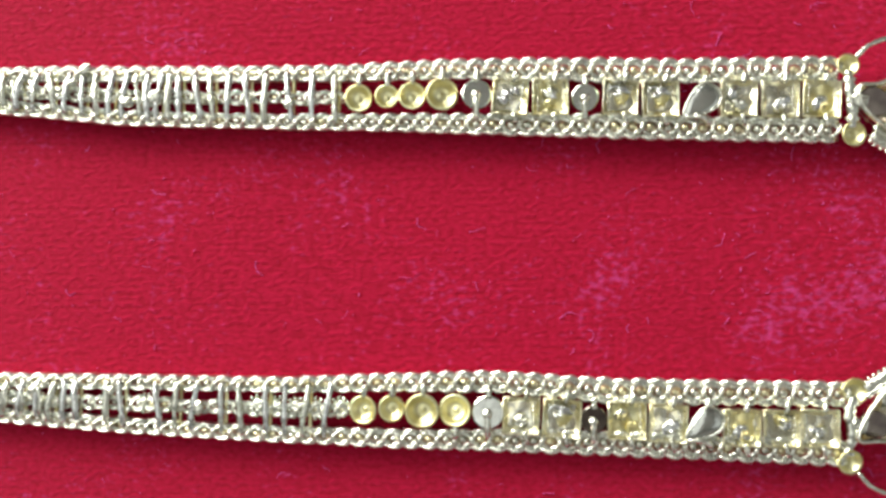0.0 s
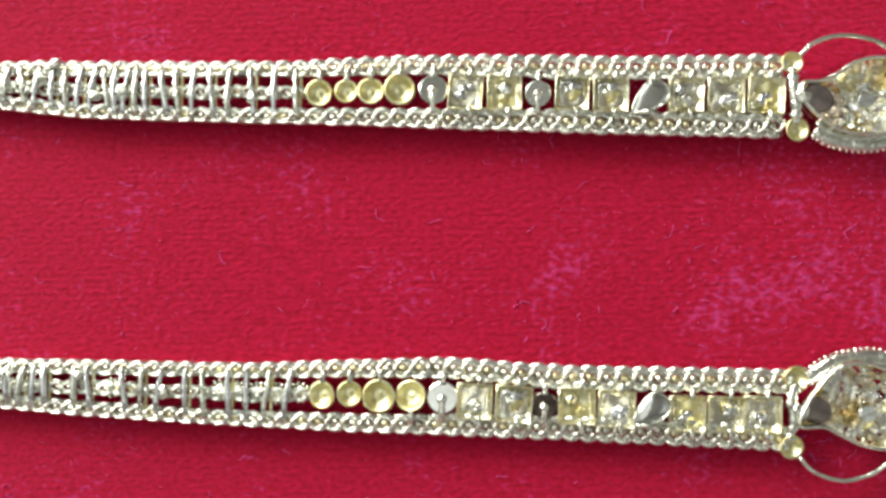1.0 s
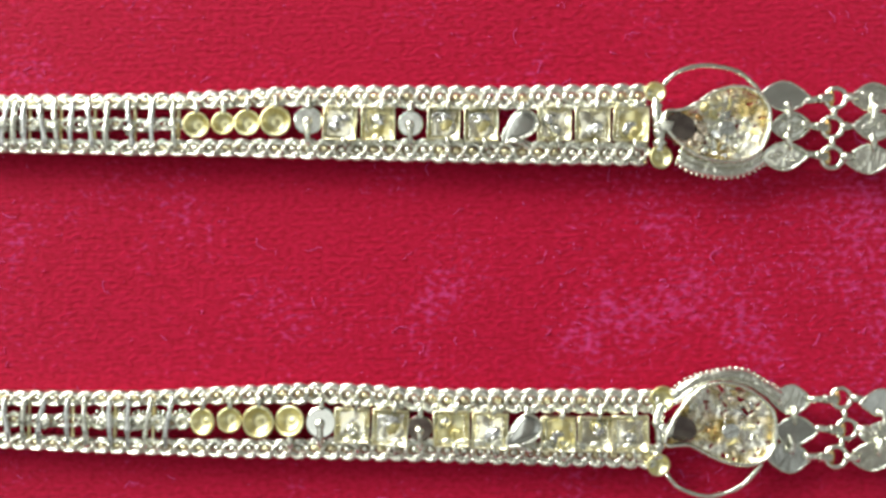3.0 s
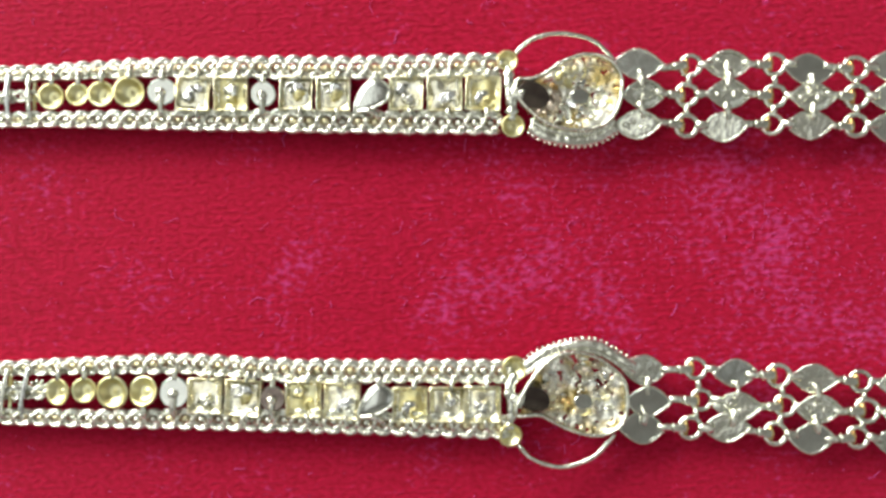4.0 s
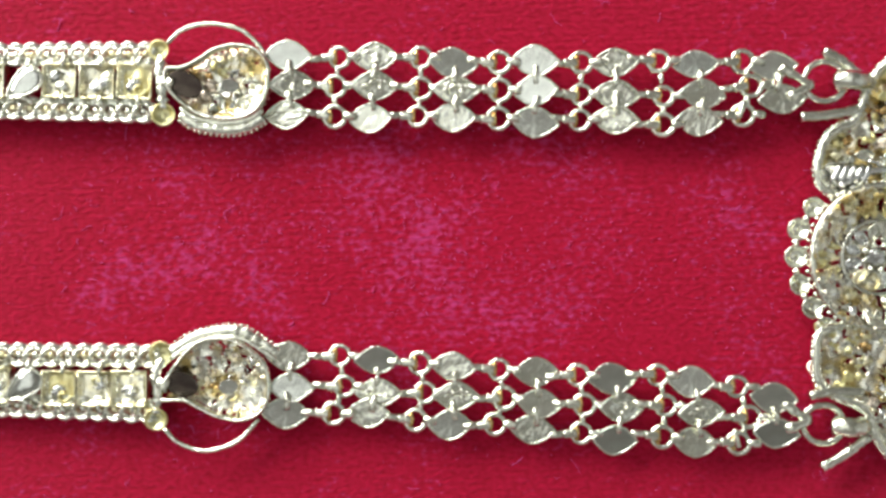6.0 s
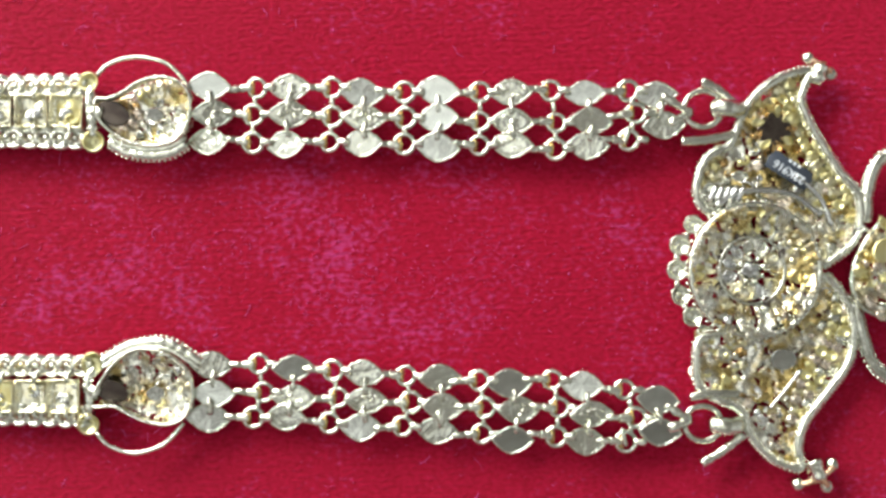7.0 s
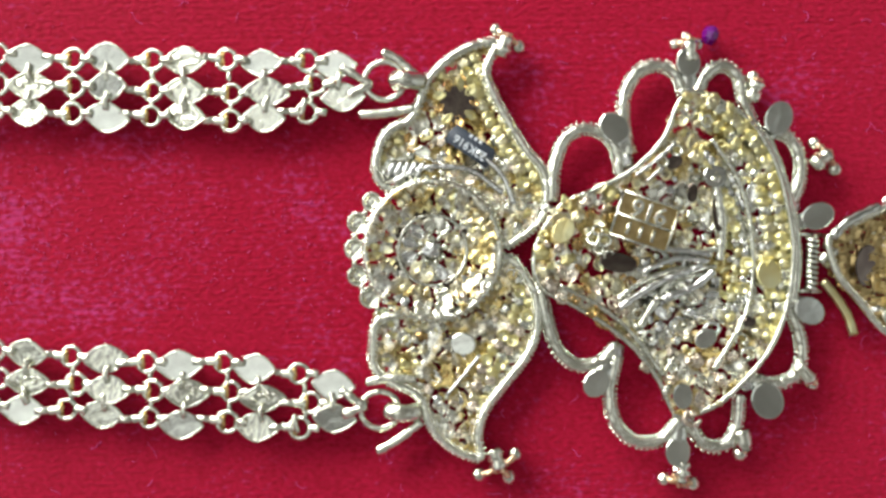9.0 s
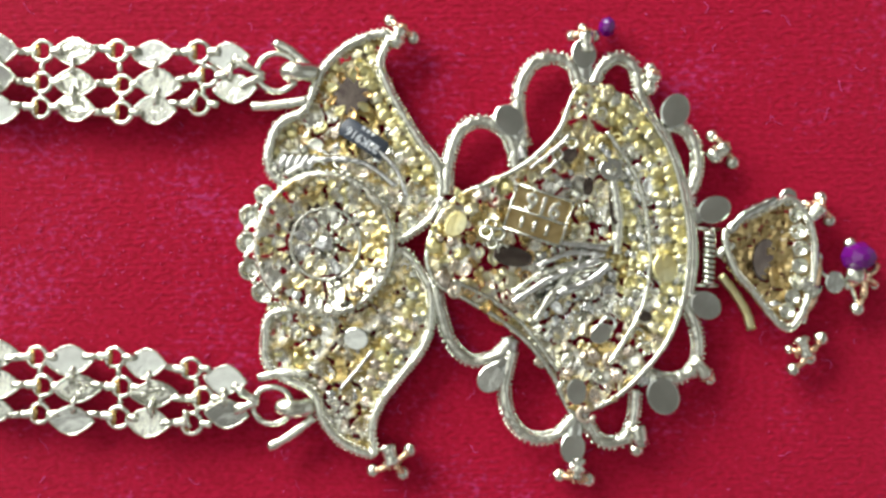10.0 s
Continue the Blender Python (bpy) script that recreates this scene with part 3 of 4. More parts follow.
band("woven_band",
     [(-77.2, 23.9), (-62.4, 24.1), (-54.2, 24.4), (-29.9, 24.7), (-14.0, 25.1), (1.7, 26.1), (17.2, 26.5), (32.6, 26.5), (54.1, 27.1)],
     [(-77.0, 18.3), (-62.1, 17.5), (-53.9, 16.9), (-45.8, 16.2), (-29.7, 16.0), (-5.9, 15.9), (17.4, 15.5), (40.4, 15.3), (54.7, 15.3)],
     [p[0] for p in [(-61.6, 20.5), (-59.3, 20.5), (-57.0, 20.6), (-54.7, 20.6), (-52.4, 20.5), (-50.1, 20.4), (-48.2, 20.3), (-46.1, 20.2), (-44.1, 20.0), (-42.3, 20.0), (-40.9, 20.0), (-39.2, 20.0), (-37.8, 20.0), (-36.4, 20.1), (-33.8, 20.1), (-31.8, 20.1), (-29.4, 20.2), (-26.8, 20.2), (-24.2, 20.2), (-20.9, 20.3), (-17.6, 20.3), (-14.5, 20.4)]],
     [(-11.1, 20.4, 1.86), (-7.2, 20.7, 1.62), (-3.7, 20.8, 1.86), (0.4, 21.1, 2.17)],
     [(*(5.2, 21.2), 2.09, False), (*(20.0, 20.9), 1.86, False)],
     [(9.8, 20.9, 4.95), (15.3, 20.9, 4.95), (24.8, 21.0, 4.80), (30.2, 20.9, 4.95), (40.7, 21.1, 4.95), (46.2, 21.1, 5.11), (51.7, 21.2, 5.11)],
     [(*(35.9, 20.7), True)],
     [],
     [(-39.8, 19.9, 1.55), (-43.5, 19.4, 1.08), (-49.9, 23.9, 1.16), (-20.8, 19.5, 1.01), (-51.7, 21.9, 0.85)],
     "tapering pale gold woven band with square and cup settings", 24)
band("woven_band",
     [(-75.7, -19.5), (-60.9, -19.0), (-44.7, -18.7), (-20.8, -18.4), (-5.1, -17.4), (8.9, -16.7), (25.7, -17.3), (55.8, -16.8)],
     [(-75.4, -25.4), (-60.7, -25.9), (-44.5, -26.8), (-28.5, -27.3), (-4.9, -27.7), (10.6, -27.7), (33.5, -27.9), (56.7, -28.2)],
     [p[0] for p in [(-60.0, -22.5), (-57.7, -22.4), (-55.4, -22.5), (-53.3, -22.6), (-51.5, -22.7), (-49.8, -23.0), (-45.4, -22.9), (-43.4, -22.8), (-38.2, -22.6), (-35.6, -22.6), (-33.0, -22.5), (-29.2, -22.4), (-26.6, -22.3), (-23.0, -22.4), (-20.3, -22.4), (-17.4, -22.5), (-14.4, -22.4)]],
     [(-9.4, -22.5, 1.93), (-5.5, -22.2, 1.78), (-1.3, -22.4, 2.32), (3.2, -22.2, 2.17)],
     [(*(7.7, -22.3), 2.24, False), (*(22.0, -22.9), 1.86, True)],
     [(12.2, -22.7, 5.07), (17.7, -22.9, 5.23), (26.5, -22.9, 5.23), (32.0, -23.1, 5.23), (41.8, -23.4, 5.07), (47.1, -23.3, 5.07), (52.1, -23.2, 5.23)],
     [(*(37.0, -23.0), False)],
     [(-40.2, -22.6, 1.47), (-24.2, -22.5, 1.62), (-21.7, -22.5, 1.55), (-18.9, -22.6, 1.55), (-16.0, -22.7, 1.62), (-12.8, -22.4, 1.55)],
     [(-32.4, -22.9, 1.16), (-56.0, -21.2, 1.01), (-44.7, -20.9, 0.93)],
     "pale gold woven band with round cups, star beads and square settings", 22)

# ---- cast backs ----


def casting(parent, poly, seed, z, zones, size=(0.8, 1.5), avoid=(), count=200):
    """The back of a casting: lumps, hollow petals and curled wires, tinted by zone (x, y, reach, tints)."""
    r = random.Random(seed)
    xs, ys = [p[0] for p in poly], [p[1] for p in poly]
    done, tries = [], 0
    while len(done) < count and tries < count * 30:
        tries += 1
        x, y, q = r.uniform(min(xs), max(xs)), r.uniform(min(ys), max(ys)), r.uniform(*size)
        if not inside(x, y, poly) or any((x - a) ** 2 + (y - b) ** 2 < (0.78 * (q + c)) ** 2 for a, b, c in done):
            continue
        if any((x - a) ** 2 + (y - b) ** 2 < c * c for a, b, c in avoid):
            continue
        done.append((x, y, q))
        near = min(zones, key=lambda w: ((x - w[0]) ** 2 + (y - w[1]) ** 2) / w[2] ** 2 * r.uniform(0.7, 1.4))
        tint = r.choice(near[3].split())
        kind, name = r.choice(((LUMPS, "lump"), (LUMPS, "lump"), (PETALS, "petal"), (SCROLLS, "scroll")))
        tx, ty = math.degrees(math.atan(z(x, y + 0.5) - z(x, y - 0.5))), -math.degrees(math.atan(z(x + 0.5, y) - z(x - 0.5, y)))
        piece(name, r.choice(kind[tint]), parent, x, y, z(x, y) + r.uniform(0.3, 0.8), tx + r.uniform(-22, 22), ty + r.uniform(-22, 22), r.uniform(0, 360), (q * 1.1, q * 1.1, q * 0.9))


# ---- paisley links ----


def paisley(outline, arch, beaded, cups, tail, label):
    xs, ys = [p[0] for p in outline], [p[1] for p in outline]
    cx, cy = sum(xs) / len(xs), sum(ys) / len(ys)
    group = thing("paisley_link", (cx, cy), label, "paisley link", "paisley links")
    edge = spline(lift(outline, 3.1), 0.4, True)
    bm = bmesh.new()
    tube(bm, edge, 0.34, 8, True, 0.12, 2.6)
    part("frame", bm, GOLD, group)
    poly = flat_of(edge)
    bm = fretwork(bmesh.new(), poly, lambda x, y: 0.4 + 0.022 * ((x - cx) ** 2 + (y - cy) ** 2), 0.28, 2.2, 0.9, 0.14, cx)
    cast_part("openwork_dish", bm, DEEP_SHADED, group, 0.35, "cast yellow gold openwork dish")
    r = random.Random(int(cx * 10))
    bowl_z = lambda x, y: 0.7 + 0.016 * ((x - cx - 1) ** 2 + (y - cy) ** 2)
    up = 1 if cy > 0 else -1
    casting(group, poly, int(cx * 10), bowl_z, [(cx + 3.5, cy + 3.0 * up, 3, "yellow yellow cast"), (cx - 0.5, cy + 2.5 * up, 3, "yellow amber cast"), (cx + 1.2, cy - 0.5 * up, 3, "silver pale silver"), (cx + 4.5, cy - 2.0, 3, "cast pale yellow"), (cx - 1.0, cy - 3.0 * up, 3, "pale blush silver")], (0.55, 1.1), [(*tail, 2.2)] + [(*p, 1.0) for p in poly[::2]], 70)
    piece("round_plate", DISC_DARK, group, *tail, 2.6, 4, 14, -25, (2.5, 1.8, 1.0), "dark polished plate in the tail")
    piece("round_plate", DISC, group, cx + 1.2, cy - 0.6, 2.7, r.uniform(-15, 15), 12, 0, (1.4, 1.1, 1.2))
    bm = bmesh.new()
    tube(bm, spline(lift(arch, 2.6), 0.5), 0.36, 8, wob=0.1)
    part("wire_arch", bm, GOLD, group)
    bm = bmesh.new()
    run = spline(lift(beaded, 2.4), 0.25)
    rope(bm, run, 0.95, 0.62, side=1 if beaded[len(beaded) // 2][1] > cy else -1)
    part("beaded_edge", bm, GOLD, group)
    bm = bmesh.new()
    tube(bm, spline([(p.x, p.y + (0.9 if cy > beaded[2][1] else -0.9), 3.0) for p in map(Vector, lift(beaded, 0))], 0.5), 0.4, 7, wob=0.3)
    part("inner_wire", bm, GOLD, group)
    for x, y, q in cups:
        piece("corner_cup", BOWL, group, x, y, 2.9, r.uniform(-10, 10), r.uniform(-10, 10), 0, q, "small yellow gold cup")
    bm = bmesh.new()
    tube(bm, spline([(cups[0][0] + 0.3, cups[0][1] - 0.8, 2.6), (tail[0] - 3.6, tail[1] + 1.5, 3.0), (tail[0] - 3.2, tail[1] - 1.5, 3.0), (cups[1][0] - 0.2, cups[1][1] + 0.8, 2.6)], 0.4), 0.85, 8, wob=0.7, flat=0.7)
    tube(bm, spline([(tail[0] - 3.4, tail[1] + 0.3, 3.0), (tail[0] - 1.6, tail[1] - 0.3, 3.4)], 0.4), 1.0, 8, wob=0.5, flat=0.6)
    part("solder_joint", bm, GOLD, group)
    return group


paisley([(56.5, 22.9), (58.8, 23.2), (61.1, 24.3), (63.3, 25.8), (66.4, 26.6), (69.4, 25.9), (71.0, 23.9), (71.2, 21.3), (70.5, 18.6), (68.8, 16.7), (65.8, 15.9), (61.9, 16.4), (58.9, 18.1), (56.7, 20.5)],
        [(56.2, 26.8), (58.0, 28.6), (61.0, 29.7), (64.0, 29.7), (67.1, 28.9), (69.4, 27.0), (70.7, 25.1)],
        [(58.5, 16.6), (60.6, 15.2), (64.3, 14.5), (67.9, 14.9), (70.5, 16.4)],
        [(55.1, 25.8, 1.47), (56.0, 16.5, 1.63)],
        (59.0, 21.0),
        "gold paisley link lying face down, wire arch above, beads below")
paisley([(56.9, -24.4), (60.3, -24.5), (62.6, -25.6), (65.6, -26.8), (68.7, -27.1), (71.3, -25.9), (72.4, -23.3), (72.0, -19.6), (70.1, -17.5), (67.0, -15.8), (63.2, -15.7), (60.2, -17.9), (57.8, -21.4)],
        [(57.3, -28.9), (59.2, -30.8), (62.7, -31.9), (65.7, -31.4), (68.4, -30.0), (70.9, -27.1)],
        [(58.1, -17.8), (61.0, -15.8), (64.7, -14.7), (68.1, -14.6), (71.0, -16.1), (73.3, -17.6)],
        [(56.6, -18.0, 1.72), (56.1, -27.5, 1.63)],
        (59.5, -22.4),
        "gold paisley link lying face down, beads above, wire arch below")

# ---- three-row chains of leaf plaques ----


def chain(rows, rings, label):
    flat = [p for row in rows for p in row]
    cx, cy = sum(p[0] for p in flat) / len(flat), sum(p[1] for p in flat) / len(flat)
    group = thing("plaque_chain", (cx, cy), label, "chain", "plaque chains")
    r = random.Random(int(cy * 7) + 3)
    for j, row in enumerate(rows):
        for i, (x, y) in enumerate(row):
            me = r.choice(KNOBBLY) if (j == 1 and r.random() < 0.6) or r.random() < 0.12 else r.choice(PLAQUES)
            piece("plaque", me, group, x, y, 2.2 + (0.25 if j == 1 else 0), r.uniform(-11, 11), r.uniform(-12, 12), r.uniform(-5, 5), (0.96, 0.98, 1.0))
    for j in range(2):
        for a in rows[j]:
            b = min(rows[j + 1], key=lambda p: (p[0] - a[0]) ** 2 + (p[1] - a[1]) ** 2)
            bm = bmesh.new()
            m = ((a[0] + b[0]) / 2, (a[1] + b[1]) / 2)
            tube(bm, spline([(m[0] + r.uniform(-0.4, 0.4), m[1] + 1.2, 2.7), (m[0], m[1], 3.0), (m[0] + r.uniform(-0.4, 0.4), m[1] - 1.2, 2.7)], 0.4), 0.42, 8, wob=0.6)
            part("solder_joint", bm, GOLD, group)
    for row in rings:
        for x, y in row:
            piece("ring", CHAIN_RING, group, x, y, 2.0, r.uniform(-6, 6), r.uniform(-6, 6), 0, r.uniform(0.92, 1.04))
            piece("barrel", BARREL, group, x - 1.6, y + r.uniform(-0.2, 0.2), 2.1, r.uniform(-20, 20), 0, r.uniform(-12, 12))
            bm = bmesh.new()
            tube(bm, spline([(x + 1.3, y, 2.0), (x + 2.0, y + 0.1, 2.3), (x + 3.0, y + r.uniform(-0.2, 0.2), 2.3)], 0.4), 0.66, 8, wob=0.4)
            part("lug", bm, GOLD, group)
            bm = bmesh.new()
            tube(bm, spline([(x - 0.7, y - 1.1, 2.1), (x - 0.6, y, 2.35), (x - 0.7, y + 1.1, 2.1)], 0.4), 0.36, 6, wob=0.2)
            part("saddle", bm, AMBER, group, "deep yellow folded saddle in the ring")
    for a, b in zip(rings, rings[1:]):
        for p, q in zip(a, b):
            m = ((p[0] + q[0]) / 2, (p[1] + q[1]) / 2)
            piece("grain", GRAIN, group, *m, 2.2, s=(0.45, 0.8, 0.45))
    return group


chain([[(73.8, 25.5), (86.4, 25.5), (97.7, 24.8), (109.5, 25.4), (120.9, 25.3), (132.4, 25.3), (143.4, 25.3)],
       [(74.6, 21.2), (86.5, 21.3), (98.2, 20.9), (109.6, 21.1), (121.2, 20.7), (133.4, 21.0), (144.7, 20.5)],
       [(73.8, 16.9), (85.9, 16.6), (97.9, 17.0), (109.6, 16.6), (121.2, 17.2), (133.0, 17.2)]],
      [[(81.2, 25.4), (93.0, 25.6), (104.3, 25.1), (116.1, 25.3), (127.1, 25.7), (139.1, 25.9)],
       [(80.7, 21.2), (93.1, 21.1), (104.5, 21.1), (116.2, 20.7), (128.0, 20.7), (140.4, 22.4)],
       [(80.7, 16.8), (92.7, 17.1), (104.4, 17.0), (116.1, 17.0), (128.0, 16.6), (139.3, 18.2)]],
      "three-row pale gold chain of leaf plaques and small rings")
chain([[(75.0, -18.0), (87.8, -18.2), (98.8, -18.8), (110.6, -19.3), (121.5, -20.0), (132.8, -20.1), (144.5, -22.1)],
       [(75.5, -22.4), (88.1, -22.9), (99.3, -23.0), (111.2, -23.8), (122.9, -24.0), (134.2, -24.4), (144.9, -27.0)],
       [(74.7, -26.2), (86.6, -25.9), (98.5, -27.2), (110.3, -27.5), (122.1, -28.7), (133.4, -28.7)]],
      [[(82.3, -17.7), (93.9, -18.5), (105.3, -19.1), (116.7, -19.6), (128.1, -19.3), (139.3, -20.6)],
       [(83.1, -22.1), (94.8, -22.7), (106.2, -23.2), (117.7, -23.8), (129.3, -23.6), (141.2, -24.9)],
       [(81.6, -26.1), (93.5, -26.7), (104.9, -27.0), (117.3, -27.9), (128.9, -28.1), (139.7, -28.7)]],
      "three-row pale gold chain of leaf plaques, hanging slightly aslant")


# solder that gathers the last plaques of a chain into its jump ring
for name, ends, ring_at in (("end_loop", [(144.3, 25.0), (145.5, 20.8)], (148.8, 22.5)), ("end_loop", [(145.7, -22.8), (146.1, -26.4)], (149.5, -25.1))):
    loop = thing(name, ring_at, "pale gold solder loop closing the chain", "chain end", "chain ends")
    for e in ends:
        bm = tube(bmesh.new(), spline([(e[0], e[1], 2.5), ((e[0] + ring_at[0]) / 2, (e[1] + ring_at[1]) / 2, 2.7), (ring_at[0], ring_at[1], 2.4)], 0.5), 0.75, 8, wob=0.5)
        part("solder_arm", bm, GOLD, loop)

# ---- pendant: crescent, fan and bell ----


def bead_cluster(parent, beads, z=2.2, root=None):
    for x, y, q in beads:
        bead = piece("bead", GRAIN, parent, x, y, max(q, z - 0.4), s=q, label="small round polished gold bead")
    if len(beads) > 1:
        cx, cy = sum(p[0] for p in beads) / len(beads), sum(p[1] for p in beads) / len(beads)
        for x, y, q in beads:
            bm = tube(bmesh.new(), spline([(cx, cy, 2.6), ((cx + x) / 2 + 0.2, (cy + y) / 2, 2.9), (x, y, 2.2)], 0.4), 0.42, 6, wob=0.6)
            part("bead_wire", bm, ROSE, parent)
        knot = bmesh.new()
        for k in range(7):
            a = 2 * math.pi * k / 7
            tube(knot, [(cx + 0.9 * math.cos(a + t) + 0.35 * math.cos(3 * t), cy + 0.9 * math.sin(a + t), 2.2 + 0.5 * math.sin(a * 2 + t)) for t in (0, 0.4, 0.8, 1.2)], 0.2, 5)
        part("wire_knot", knot, ROSE, parent, "knot of reddish gold wire")
        px, py = root or (parent.location.x / MM, parent.location.y / MM)
        n = math.hypot(px - cx, py - cy)
        ux, uy = (px - cx) / n, (py - cy) / n
        cap = tube(bmesh.new(), spline([(cx, cy, 2.6), (cx + ux * 1.2, cy + uy * 1.2, 2.8), (cx + ux * 2.6, cy + uy * 2.6, 2.5)], 0.4), 1.2, 9, wob=0.7)
        part("bead_cap", cap, GOLD, parent)


def bead_strip(parent, run, width, z, tints, seed):
    """A strip of soft cast beads, several side by side."""
    r = random.Random(seed)
    way = spline(lift(run, 0), 1.25)
    for a, b in zip(way, way[1:]):
        d = (b - a).normalized()
        for e in (-0.5, 0.5) if width > 2 else (0,):
            x, y = a.x - d.y * e * width * 0.55 + r.uniform(-0.2, 0.2), a.y + d.x * e * width * 0.55 + r.uniform(-0.2, 0.2)
            if r.random() < 0.22:
                piece("bowl", BOWL, parent, x, y, z(x, y) + 0.9, r.uniform(-22, 22), r.uniform(-22, 22), 0, 0.9)
            else:
                piece("cast_bead", r.choice(LUMPS[r.choice(tints.split())]), parent, x, y, z(x, y) + 0.6, r.uniform(-15, 15), r.uniform(-15, 15), math.degrees(math.atan2(d.y, d.x)) + r.uniform(-25, 25), (0.95, 1.25 * width / 3.2, 0.75))


ZONES_UPPER = [(152.0, 14.3, 4, 'yellow amber cast'), (154.6, 9.9, 3.5, 'silver pale'), (162.0, 10.1, 5, 'blush pale silver'), (159.9, 24.9, 5, 'yellow amber cast'), (164.3, 17.6, 3, 'cast amber'), (168.0, 4.5, 5, 'blush pale cast'), (171.2, 7.1, 4, 'pale blush yellow'), (163.5, 14.3, 3, 'silver pale')]
ZONES_LOWER = [(152.9, -14.9, 4.5, 'yellow blush yellow'), (157.8, -12.3, 4, 'yellow cast amber'), (163.6, -15.4, 4, 'silver cast yellow'), (162.2, -23.7, 5, 'silver blush pale'), (171.6, -6.9, 5, 'pale cast silver'), (160.5, -19.6, 3, 'cast amber silver'), (168.6, -15.2, 5, 'pale yellow blush')]


def crescent():
    cx, cy = (158.6, -1.7)
    rad = 9.80
    group = thing("crescent_pendant", (cx, cy), "gold crescent pendant lying face down, round rosette, two pointed wings", "pendant")
    upper = [(167.0, 29.2), (162.9, 28.4), (159.5, 26.1), (157.0, 23.1), (155.0, 17.8), (151.9, 16.1), (150.3, 13.5), (150.0, 9.0), (153.7, 6.6), (160.3, 7.8), (166.1, 5.7), (168.8, -0.4), (171.7, 0.7), (174.5, 3.3), (175.2, 6.4), (174.7, 10.4), (172.1, 13.5), (169.2, 17.8), (166.8, 21.9), (165.7, 25.2)]
    lower = [(166.6, -32.1), (162.3, -30.8), (159.0, -27.4), (157.8, -23.9), (155.8, -22.5), (152.6, -21.2), (150.5, -19.2), (150.2, -15.7), (150.8, -12.5), (155.0, -11.2), (160.8, -11.2), (166.1, -7.9), (169.3, -2.4), (172.7, -5.4), (174.2, -8.7), (174.2, -13.5), (172.9, -17.0), (169.8, -21.2), (167.2, -24.9), (166.1, -28.6)]
    for k, wing in enumerate((upper, lower)):
        edge = spline(lift(wing, 2.6), 0.3, True)
        bm = bmesh.new()
        rope(bm, edge, 0.62, 0.55, True, side=-1 if k else 1, both=True)
        part("beaded_border", bm, GOLD, group)
        poly = flat_of(edge)
        bm = fretwork(bmesh.new(), poly, lambda x, y: 1.1, 0.3, 2.7, 1.1, 0.17, 3 + k)
        cast_part("wing", bm, DEEP_SHADED, group, 0.4, "cast yellow gold openwork wing")
        casting(group, poly, 11 + k, lambda x, y: 1.4, ZONES_LOWER if k else ZONES_UPPER, (0.55, 1.35), [(cx, cy, rad + 0.4)] + ([] if k else [(163.5, 13.9, 3.6), (160.9, 20.4, 2.6)]), 130)
    # strips of soft beads along the outer side of each wing, the diagonal wire and the pale plates
    flat_base = lambda x, y: 1.9
    bead_strip(group, [(163.1, 26.6), (165.6, 21.8), (168.4, 16.5), (171.3, 12.2), (173.0, 7.6)], 3.4, flat_base, "yellow yellow cast", 5)
    bead_strip(group, [(172.6, -6.0), (172.1, -10.6), (169.4, -15.6), (166.9, -20.6), (165.6, -26.4)], 3.2, flat_base, "cast yellow pale blush", 6)
    for run, q in (([(161.4, -22.9), (163.8, -19.9), (166.1, -16.8)], 0.3), ([(164.8, 13.1), (168.6, 9.5), (170.4, 5.4)], 0.45), ([(152.6, 8.2), (157.1, 10.4), (163.7, 10.2), (168.7, 7.0)], 0.5)):
        part("inner_wire", tube(bmesh.new(), spline(lift(run, 3.3), 0.5), q, 7, wob=0.4), SILVER, group)
    for e in range(5):
        u = 152.1 + 1.05 * e
        part("silver_rib", tube(bmesh.new(), spline([(u - 0.5, 9.0 - 0.3, 2.9), (u, 9.0 + 1.0, 3.4), (u + 0.7, 9.0 + 2.2, 3.0)], 0.5), 0.5, 7, wob=0.3), SILVER, group)
    piece("round_plate", DISC, group, 163.5, -15.4, 3.0, 8, -10, 0, (1.9, 1.7, 1.2), "brushed silver-toned plate")
    ring = lambda q, z: [(cx + q * math.cos(2 * math.pi * k / 48), cy + q * 1.03 * math.sin(2 * math.pi * k / 48), z) for k in range(48)]
    bm = bmesh.new()
    tube(bm, ring(rad, 3.8), 0.5, 8, True, 0.2)
    for k in range(60):
        a = 2 * math.pi * k / 60
        ball(bm, cx + (rad + 0.55) * math.cos(a), cy + (rad + 0.55) * 1.03 * math.sin(a), 3.2, 0.38, 1)
    rim = part("rosette_rim", bm, GOLD, group)
    bm = fretwork(bmesh.new(), flat_of(ring(rad, 0)), lambda x, y: 0.6 + 0.03 * ((x - cx) ** 2 + (y - cy) ** 2), 0.3, 2.5, 1.1, 0.19, 9)
    cast_part("rosette", bm, DEEP_SHADED, group, 0.4, "cast gold rosette with small gaps")
    bm = bmesh.new()
    tube(bm, ring(rad * 0.52, 2.6), 0.32, 7, True, 0.3)
    part("inner_ring", bm, GOLD, group)
    r = random.Random(4)
    hollow = lambda x, y: 1.2 + 0.022 * ((x - cx) ** 2 + (y - cy) ** 2)
    for row, count in ((0.88, 34), (0.70, 26)):
        for k in range(count):
            a = 2 * math.pi * k / count + r.uniform(-0.06, 0.06)
            x, y = cx + rad * row * math.cos(a), cy + rad * row * math.sin(a)
            # silver and pale tints at the bottom paint the light on the hollow's lower slope
            tint = r.choice(("yellow", "yellow", "cast")) if math.sin(a) > -0.35 else r.choice(("silver", "pale", "cast", "blush"))
            kind = r.choice((LUMPS, LUMPS, PETALS))
